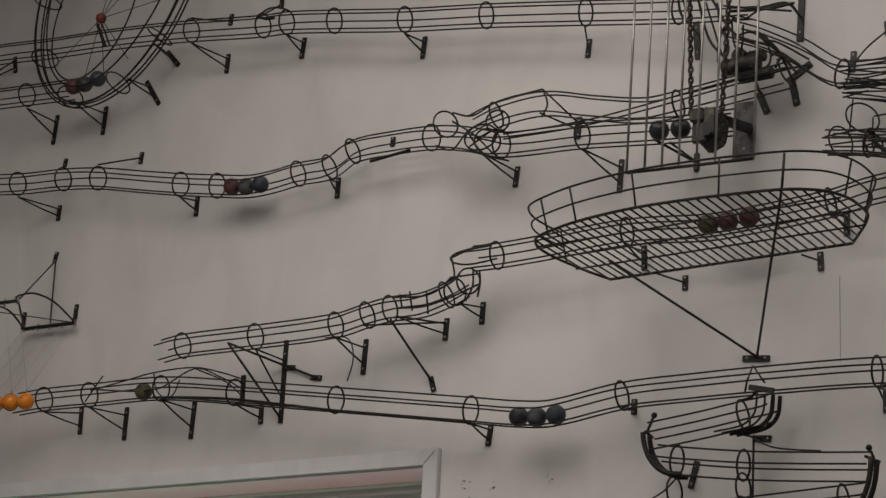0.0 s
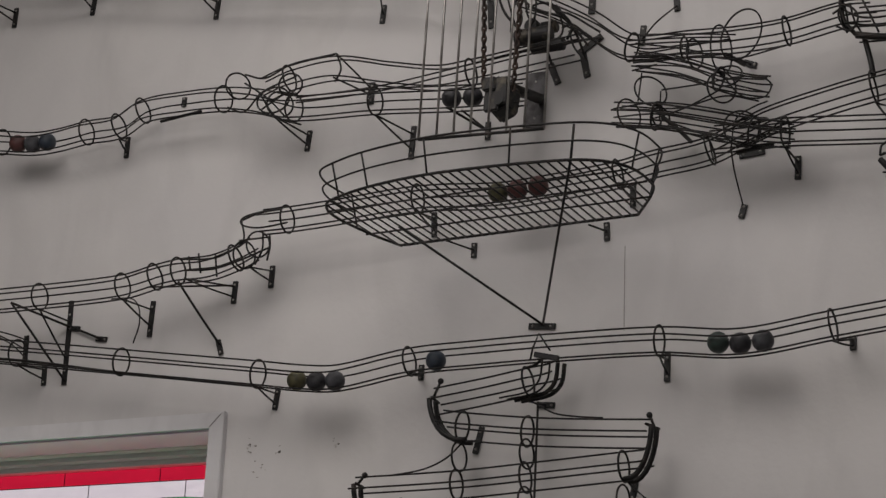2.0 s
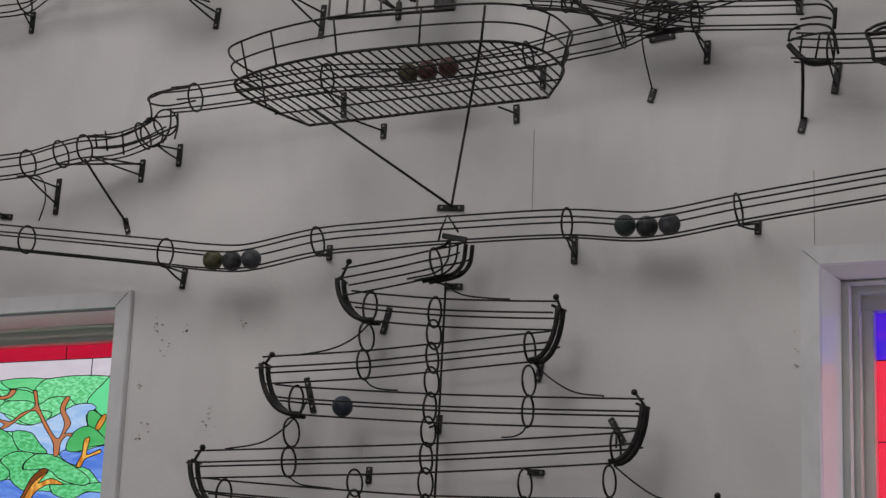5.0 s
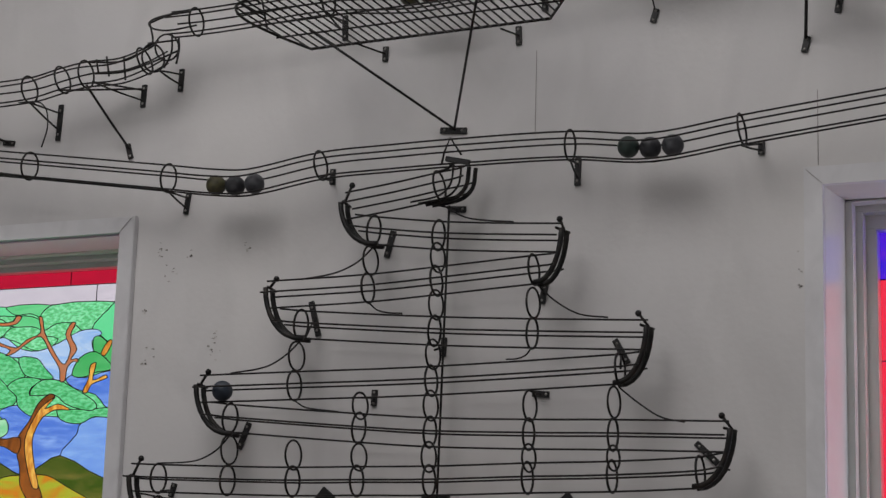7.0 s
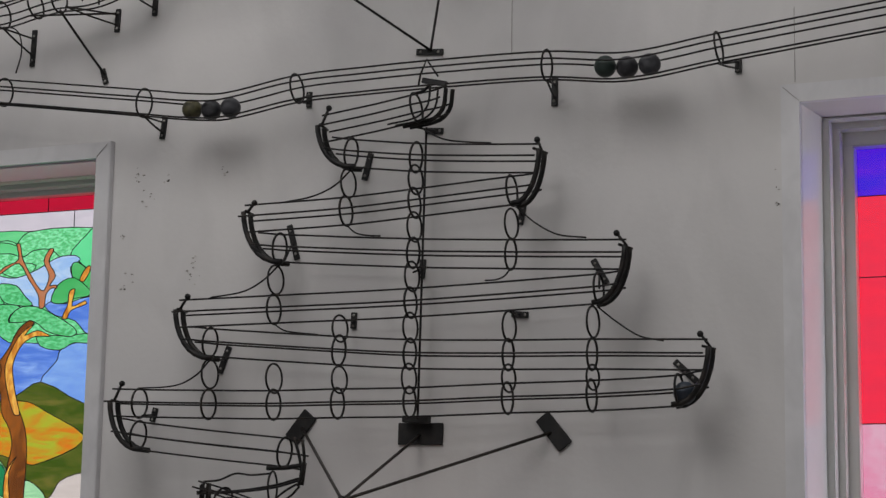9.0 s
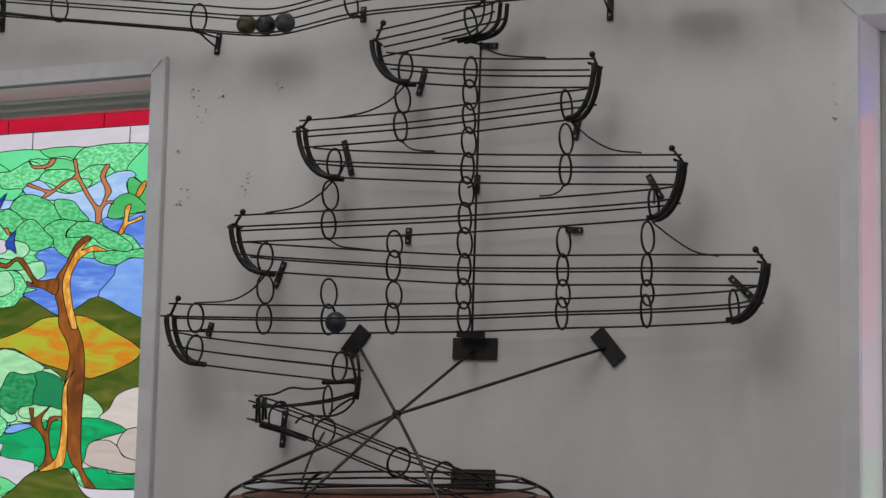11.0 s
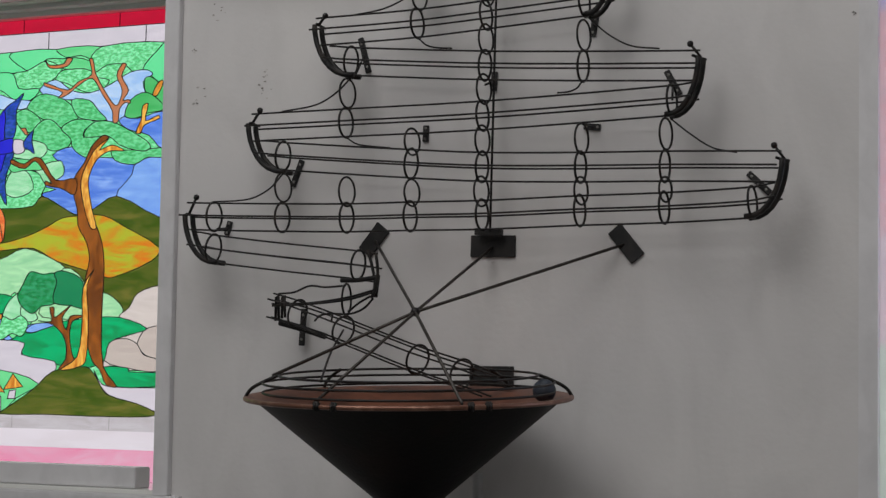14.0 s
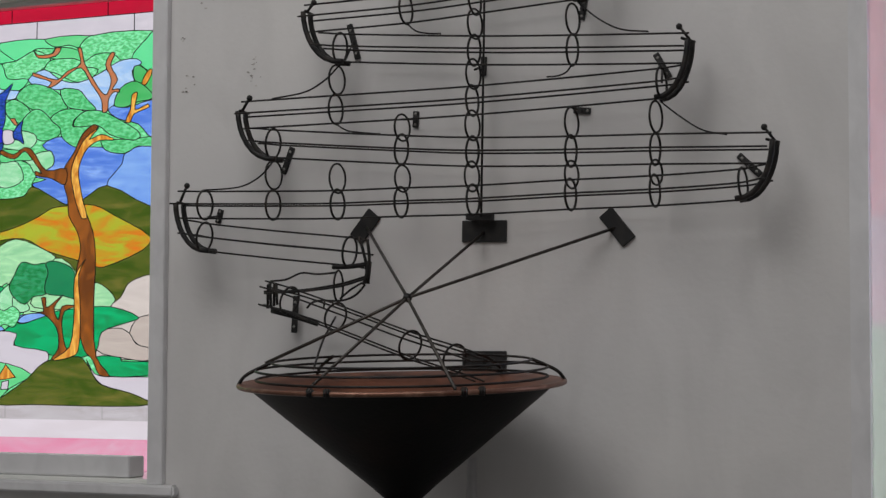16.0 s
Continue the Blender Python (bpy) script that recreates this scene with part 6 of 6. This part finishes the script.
def tangle():
    t = thing("wire_spiral", "tangled spiral of bent iron wire tracks and hoops", "wire spiral")
    for c, a, b, ra, rb in (
            ((1.629, -0.140, 3.639), (0.8, 0.6, 0), (0.35, 0, 1), 0.052, 0.075), ((1.573, -0.140, 3.604), (0.35, 0.9, 0), (0, 0, 1), 0.045, 0.07),
            ((1.371, -0.140, 3.604), (1, 0, 0), (0, 0.8, 0.4), 0.045, 0.05), ((1.362, -0.160, 3.575), (1, 0, 0.1), (0, 0.8, 0.4), 0.032, 0.04),
            ((1.498, -0.140, 3.603), (0.4, 0.9, 0), (0, 0, 1), 0.032, 0.042), ((1.577, -0.150, 3.490), (0.8, 0.6, 0), (0, 0, 1), 0.04, 0.044),
            ((1.596, -0.160, 3.516), (1, 0.2, 0.2), (-0.2, 0.3, 1), 0.04, 0.034), ((1.373, -0.140, 3.512), (0.6, 0.3, 0.2), (-0.5, 0, 1), 0.04, 0.05),
            ((1.319, -0.160, 3.445), (0.4, 0.9, 0), (0, 0, 1), 0.044, 0.042), ((1.407, -0.150, 3.426), (0.5, 0.8, 0), (0, 0, 1), 0.03, 0.03),
            ((1.633, -0.150, 3.365), (0.8, 0.5, 0.2), (-0.2, 0, 1), 0.05, 0.052), ((1.656, -0.150, 3.383), (1, 0.1, 0), (0, 0.7, 0.5), 0.045, 0.03)):
        part("hoop", tube(bmesh.new(), circle(c, Vector(a).normalized(), Vector(b).normalized(), ra, rb), 0.0027, 6, True), IRON, t)
    for pts in (
            [(1.324, -0.140, 3.622), (1.436, -0.140, 3.595), (1.566, -0.140, 3.536), (1.629, -0.140, 3.462), (1.692, -0.140, 3.451), (1.710, -0.140, 3.484), (1.676, -0.140, 3.510), (1.598, -0.140, 3.519)], [(1.338, -0.160, 3.584), (1.476, -0.160, 3.560), (1.588, -0.160, 3.500), (1.706, -0.160, 3.453)],
            [(1.339, -0.120, 3.583), (1.463, -0.120, 3.550), (1.560, -0.120, 3.495), (1.655, -0.120, 3.454)], [(1.405, -0.140, 3.511), (1.502, -0.140, 3.512), (1.598, -0.140, 3.515), (1.692, -0.140, 3.500)], [(1.262, -0.130, 3.480), (1.386, -0.130, 3.481), (1.531, -0.130, 3.446), (1.766, -0.130, 3.365)],
            [(1.271, -0.150, 3.446), (1.394, -0.150, 3.439), (1.539, -0.150, 3.397), (1.771, -0.150, 3.332)], [(1.288, -0.170, 3.415), (1.434, -0.170, 3.386), (1.624, -0.170, 3.331), (1.769, -0.170, 3.298)], [(1.283, -0.120, 3.489), (1.448, -0.120, 3.460), (1.576, -0.120, 3.477), (1.670, -0.120, 3.449)],
            [(1.301, -0.120, 3.426), (1.432, -0.120, 3.397), (1.561, -0.120, 3.349), (1.686, -0.120, 3.321)], [(1.382, -0.160, 3.421), (1.478, -0.160, 3.441), (1.573, -0.160, 3.478)], [(1.602, -0.150, 3.309), (1.617, -0.150, 3.395), (1.664, -0.150, 3.422), (1.703, -0.150, 3.433)],
            [(1.617, -0.150, 3.312), (1.695, -0.150, 3.338), (1.741, -0.150, 3.380)], [(1.347, -0.140, 3.569), (1.337, -0.140, 3.487)], [(1.402, -0.140, 3.508), (1.399, -0.140, 3.426)], [(1.407, -0.140, 3.425), (1.536, -0.140, 3.361), (1.614, -0.140, 3.327), (1.753, -0.140, 3.300)],
            [(1.316, -0.130, 3.692), (1.465, -0.130, 3.671), (1.610, -0.130, 3.646)], [(1.332, -0.150, 3.656), (1.488, -0.150, 3.612), (1.601, -0.150, 3.568), (1.757, -0.150, 3.584)], [(1.338, -0.140, 3.625), (1.469, -0.140, 3.629), (1.597, -0.140, 3.631)], [(1.330, -0.100, 3.686), (1.371, -0.100, 3.731), (1.401, -0.010, 3.818)],
            [(1.529, -0.120, 3.377), (1.537, -0.120, 3.332), (1.545, -0.120, 3.294)], [(1.592, -0.120, 3.332), (1.588, -0.080, 3.280), (1.590, -0.010, 3.203)]):
        wire("bent_wire", pts, t, 0.0024)
    for pts in ([(1.407, -0.140, 3.433), (1.447, -0.140, 3.396), (1.447, -0.020, 3.399)], [(1.611, -0.130, 3.307), (1.712, -0.130, 3.319)], [(1.586, -0.130, 3.590), (1.603, -0.030, 3.600)]):
        wire("flat_arm", pts, t, 0.0065)
    plate("wall_plate", (1.578, 0.000, 3.348), (1.650, 0.000, 3.353), t, 0.02)
    plate("wall_plate", (1.593, 0.000, 3.206), (1.582, 0.000, 3.169), t)
    plate("wall_plate", (1.397, 0.000, 3.849), (1.400, 0.000, 3.805), t)
    return t


tangle()
SEVEN = (90, 45, 0, 180, 130, -60, -120)
track("flat cage of iron wires winding below the spiral", [(1.276, -0.150, 3.454), (1.394, -0.150, 3.433), (1.539, -0.150, 3.392), (1.664, -0.150, 3.354), (1.764, -0.150, 3.330)], (1, 3), SEVEN, 0.038, 0.0024)
track("loose cage of iron wires in the upper spiral", [(1.330, -0.140, 3.608), (1.453, -0.140, 3.571), (1.566, -0.140, 3.520), (1.661, -0.140, 3.487), (1.704, -0.140, 3.478)], (2,), (90, 30, 150, -50, -130), 0.032, 0.0024)
track("wire chute between the lift and the spiral", [(1.312, -0.160, 3.633), (1.476, -0.160, 3.616), (1.604, -0.160, 3.598)], (1,), (60, 120, -60, -120), 0.03, 0.0024)
scoop = thing("wire_scoop", "heavy black iron scoop with bent wires at the track end", "wire scoop")
for pts, r in (([(1.938, -0.140, 3.589), (2.012, -0.140, 3.572), (2.079, -0.140, 3.569)], 0.0095), ([(1.901, -0.140, 3.669), (1.953, -0.140, 3.637), (2.028, -0.140, 3.630), (2.088, -0.140, 3.641)], 0.003), ([(1.913, -0.130, 3.631), (1.996, -0.130, 3.610), (2.085, -0.130, 3.613)], 0.003), ([(1.924, -0.140, 3.682), (1.935, -0.140, 3.631), (1.956, -0.140, 3.586)], 0.003), ([(2.059, -0.140, 3.677), (2.073, -0.140, 3.627), (2.075, -0.140, 3.576)], 0.003), ([(1.880, -0.150, 3.654), (1.919, -0.150, 3.671), (1.947, -0.150, 3.638), (1.928, -0.150, 3.599), (1.889, -0.150, 3.617)], 0.003), ([(1.901, -0.140, 3.693), (1.908, -0.140, 3.635), (1.938, -0.140, 3.589)], 0.006), ([(1.955, -0.120, 3.585), (1.969, -0.120, 3.522), (1.976, -0.120, 3.473)], 0.008), ([(1.906, -0.130, 3.705), (1.890, -0.130, 3.658), (1.913, -0.130, 3.603)], 0.003), ([(1.954, -0.140, 3.693), (1.976, -0.140, 3.641), (1.998, -0.140, 3.587)], 0.003), ([(2.029, -0.140, 3.682), (2.036, -0.140, 3.632), (2.057, -0.140, 3.581)], 0.003),
               ([(1.991, -0.140, 3.238), (2.020, -0.140, 3.203), (2.048, -0.140, 3.183), (2.099, -0.140, 3.180)], 0.0085), ([(1.991, -0.140, 3.248), (1.999, -0.140, 3.277), (2.051, -0.140, 3.287), (2.101, -0.140, 3.269), (2.118, -0.140, 3.200)], 0.0035), ([(1.991, -0.140, 3.248), (2.035, -0.140, 3.258), (2.093, -0.140, 3.260)], 0.003), ([(2.028, -0.140, 3.265), (2.020, -0.140, 3.211)], 0.003), ([(2.072, -0.140, 3.260), (2.060, -0.140, 3.194)], 0.003), ([(2.093, -0.140, 3.260), (2.106, -0.140, 3.189)], 0.003),
               ([(2.021, -0.130, 3.363), (2.072, -0.130, 3.359), (2.100, -0.130, 3.336), (2.109, -0.130, 3.296)], 0.003), ([(2.032, -0.150, 3.338), (2.083, -0.150, 3.332), (2.108, -0.150, 3.307), (2.110, -0.150, 3.265)], 0.003), ([(2.017, -0.120, 3.311), (2.061, -0.120, 3.313), (2.097, -0.120, 3.304)], 0.003), ([(2.110, -0.130, 3.327), (2.106, -0.130, 3.272)], 0.006),
               ([(2.025, -0.130, 3.201), (2.011, -0.070, 3.143), (1.995, -0.010, 3.081)], 0.0045)):
    wire("bent_wire", pts, scoop, r)
cage = thing("wire_cage", "square cage of thick bent iron wires round the track", "wire cage")
for pts, r in (([(2.187, -0.140, 3.251), (2.200, -0.140, 3.215), (2.206, -0.140, 3.173)], 0.0055), ([(2.271, -0.140, 3.265), (2.267, -0.140, 3.230), (2.273, -0.140, 3.184)], 0.004), ([(2.189, -0.150, 3.248), (2.220, -0.150, 3.262), (2.277, -0.150, 3.266), (2.288, -0.150, 3.255), (2.294, -0.150, 3.216), (2.289, -0.150, 3.164)], 0.004),
               ([(2.194, -0.130, 3.245), (2.231, -0.130, 3.261), (2.259, -0.130, 3.247), (2.269, -0.130, 3.219), (2.274, -0.130, 3.188)], 0.004), ([(2.196, -0.140, 3.243), (2.274, -0.140, 3.242)], 0.0055), ([(2.205, -0.140, 3.196), (2.259, -0.140, 3.196), (2.276, -0.140, 3.211), (2.288, -0.140, 3.220)], 0.003),
               ([(2.206, -0.140, 3.173), (2.244, -0.140, 3.174), (2.286, -0.140, 3.180)], 0.0065), ([(2.217, -0.160, 3.165), (2.240, -0.160, 3.152), (2.262, -0.160, 3.165), (2.276, -0.160, 3.177)], 0.004),
               ([(2.233, -0.120, 3.168), (2.302, -0.010, 3.147)], 0.004), ([(2.276, -0.120, 3.188), (2.308, -0.010, 3.157)], 0.0035), ([(2.284, -0.120, 3.181), (2.311, -0.010, 3.172)], 0.0035)):
    wire("bent_wire", pts, cage, r)
plate("wall_plate", (2.308, 0.000, 3.181), (2.300, 0.000, 3.111), cage)
plate("wall_plate", (1.999, 0.000, 3.087), (1.989, 0.000, 3.045), scoop)

# ---- marks on the wall ----
for a, b in (((1.251, 0.000, 3.125), (1.252, 0.000, 2.885)), ((2.022, 0.000, 2.942), (2.019, 0.000, 2.745))):
    a, b = Vector(a), Vector(b)
    tagged(link("trim", box(bmesh.new(), (a.x - 0.0008, -0.0012, b.z), (a.x + 0.0008, 0.001, a.z)), SEAM, smooth=False), "thin seam between two wall boards", "seam", kind="structure")
for x0, x1, s in ((WX[1], 0.0, 1), (RX[0], 1.988, -1)):
    crack = bmesh.new()
    tube(crack, [(x0, -0.0225, WZ[1] + 0.002), (x0 + (x1 - x0) * 0.85, -0.0225, WZ[1] + 0.04)], 0.0009, 4)
    tagged(link("trim", crack, SEAM, smooth=False), "fine mitre crack in the window casing", "crack", kind="structure")
chips = bmesh.new()
rng = random.Random(4)
for c, n, sx, sz in (((0.090, 0.000, 2.624), 9, 0.03, 0.02), ((0.186, 0.000, 2.612), 5, 0.012, 0.02), ((0.375, 0.000, 2.622), 7, 0.012, 0.012), ((0.280, 0.000, 2.343), 12, 0.02, 0.045), ((0.143, 0.000, 2.551), 5, 0.03, 0.03), ((0.036, 0.000, 2.439), 4, 0.03, 0.1), ((1.972, 0.000, 2.429), 4, 0.005, 0.08), ((1.977, 0.000, 2.447), 4, 0.004, 0.05), ((0.075, 0.000, 2.316), 6, 0.02, 0.05)):
    for i in range(n):
        x, z = c[0] + rng.gauss(0, sx * 0.6), c[2] + rng.gauss(0, sz * 0.6)
        s = rng.uniform(0.0015, 0.004)
        k = rng.randint(4, 7)
        vs = [chips.verts.new((x + s * rng.uniform(0.5, 1.3) * 1.4 * math.cos(2 * math.pi * j / k), -0.0012, z + s * rng.uniform(0.4, 1.0) * math.sin(2 * math.pi * j / k))) for j in range(k)]
        chips.faces.new(vs)
tagged(link("paint_chips", chips, MARK, smooth=False), "small dark chips and scuffs in the wall paint", "paint chips", kind="stuff")


# ---- what moves ----
def along(path, x):
    """The point of a nearly level path at that x."""
    pts = smooth_path(path, 8)
    for a, b in zip(pts, pts[1:]):
        if min(a.x, b.x) <= x <= max(a.x, b.x):
            return a.lerp(b, (x - a.x) / (b.x - a.x) if b.x != a.x else 0)
    return min(pts, key=lambda p: abs(p.x - x)).copy()


def ease(stations, t):
    for (t0, v0), (t1, v1) in zip(stations, stations[1:]):
        if t <= t1:
            u = min(max((t - t0) / (t1 - t0), 0), 1)
            return v0 + (v1 - v0) * u
    return stations[-1][1]


def roll_rows(place, step=1 / 30, end=16.0):
    """Rows for a ball that rolls without slipping along place(t)."""
    rows, turn, last_p = [], 0.0, None
    for i in range(int(round(end / step)) + 1):
        p = Vector(place(i * step))
        if last_p is not None:
            turn += max(-75, min(75, math.degrees((p.x - last_p.x) / 0.0286)))
        last_p = p
        rows.append((i * step, pose(*p, 0, turn, 0)))
    return rows


OLIVE = [(0.0, -1.089), (0.5, -0.828), (1.0, -0.415), (1.5, 0.174), (1.58, REST[0].x - 0.066), (2.3, REST[0].x), (16.0, REST[0].x)]
BLUE_X = [(0.0, START[2].x), (1.58, START[2].x), (1.7, 0.602), (2.0, 0.746), (2.2, 0.836), (2.3, 0.908), (2.4, 0.978), (2.5, 1.063)]
RUNS = [(2.6, 3.08, 1.0), (3.16, 3.84, 0.8), (3.92, 4.73, 1.0), (4.82, 5.65, 0.8), (5.74, 7.07, 0.9), (7.15, 8.8, 0.45), (8.9, 11.74, 0.72), (11.84, 12.44, 0.85)]
# the last bend and the chute into the funnel
LATE = [(12.2, (0.465, -0.120, 1.827)), (12.3, (0.548, -0.120, 1.819)), (12.4, (0.635, -0.120, 1.804)), (12.5, (0.660, -0.120, 1.782)), (12.6, (0.655, -0.120, 1.741)), (12.7, (0.601, -0.120, 1.713)), (12.8, (0.542, -0.120, 1.697)), (12.9, (0.503, -0.125, 1.672)), (13.0, (0.515, -0.137, 1.667)),
        (13.1, (0.533, -0.141, 1.664)), (13.2, (0.570, -0.151, 1.654)), (13.3, (0.627, -0.168, 1.634)), (13.4, (0.710, -0.196, 1.611)), (13.5, (0.815, -0.236, 1.583)), (13.6, (0.942, -0.285, 1.549)), (13.7, (1.079, -0.342, 1.519)), (13.8, (1.203, -0.383, 1.506))]


def run_along(pts, u):
    pts = smooth_path(pts, 6)
    lens = [0.0]
    for a, b in zip(pts, pts[1:]):
        lens.append(lens[-1] + (b - a).length)
    s = u * lens[-1]
    for i in range(len(pts) - 1):
        if s <= lens[i + 1]:
            return pts[i].lerp(pts[i + 1], (s - lens[i]) / max(lens[i + 1] - lens[i], 1e-6))
    return pts[-1].copy()


BOWL = Vector((0.990, -0.470, 1.466))


def in_bowl(t):
    turn = radians(np.interp(t, (13.85, 14.0, 14.2, 14.4, 14.6, 14.8, 15.0, 15.2, 15.4, 15.6, 15.8, 16.0), (35, -5, -46, -96, -154, -196, -232, -284, -385, -500, -622, -752)))
    turn += radians(25)
    r = np.interp(t, (13.8, 14.7, 15.15, 15.4, 15.6, 15.8, 16.0), (0.335, 0.315, 0.285, 0.235, 0.215, 0.235, 0.19))
    return Vector((BOWL.x + r * math.cos(turn), BOWL.y + r * math.sin(turn), BOWL.z + np.interp(r / 0.396, (0.3, 0.55, 0.75, 0.9), (-0.155, -0.048, 0.002, 0.021)) + math.sin(turn) * r * 0.059))


def blue_place(t):
    if t <= 2.5:
        return along(LOWER, ease(BLUE_X, t)) + DROP
    keys = [(2.5, Vector((1.063, -0.120, 2.793))), (2.56, Vector((1.076, -0.115, 2.761)))]
    for (t0, t1, a), pts in zip(RUNS, LEVELS):
        if t >= LATE[0][0]:
            continue
        if t < t0:
            keys.append((t0, run_along(pts[1:], 0) + DROP))
            break
        if t <= t1:
            u = (t - t0) / (t1 - t0)
            return run_along(pts[1:], a * u + (1 - a) * u * u) + DROP
        keys.append((t1, run_along(pts[1:], 1) + DROP))
    else:
        if t >= 13.88:
            return in_bowl(t)
        keys += [(tk, Vector(p)) for tk, p in LATE] + [(13.88, in_bowl(13.88))]
    for (ta, a), (tb, b) in zip(keys, keys[1:]):
        if t <= tb:
            return a.lerp(b, max((t - ta) / (tb - ta), 0))
    return keys[-1][1]


def motions():
    olive = ball("olive", (0, 0, 0), "olive scuffed billiard ball rolling along the long track")
    walk(olive, roll_rows(lambda t: along(LOWER, ease(OLIVE, t)) + DROP))
    black = ball("black", (0, 0, 0), "black scuffed billiard ball pushed along the long track")
    walk(black, roll_rows(lambda t: along(LOWER, ease([(0, START[0].x), (1.6, START[0].x), (2.3, REST[1].x), (16, REST[1].x)], t)) + DROP))
    grey = ball("grey", (0, 0, 0), "grey scuffed billiard ball pushed along the long track")
    walk(grey, roll_rows(lambda t: along(LOWER, ease([(0, START[1].x), (1.6, START[1].x), (2.3, REST[2].x), (16, REST[2].x)], t)) + DROP))
    blue = ball("blue", (0, 0, 0), "dark blue billiard ball running down the zigzag track")
    walk(blue, roll_rows(blue_place))


motions()
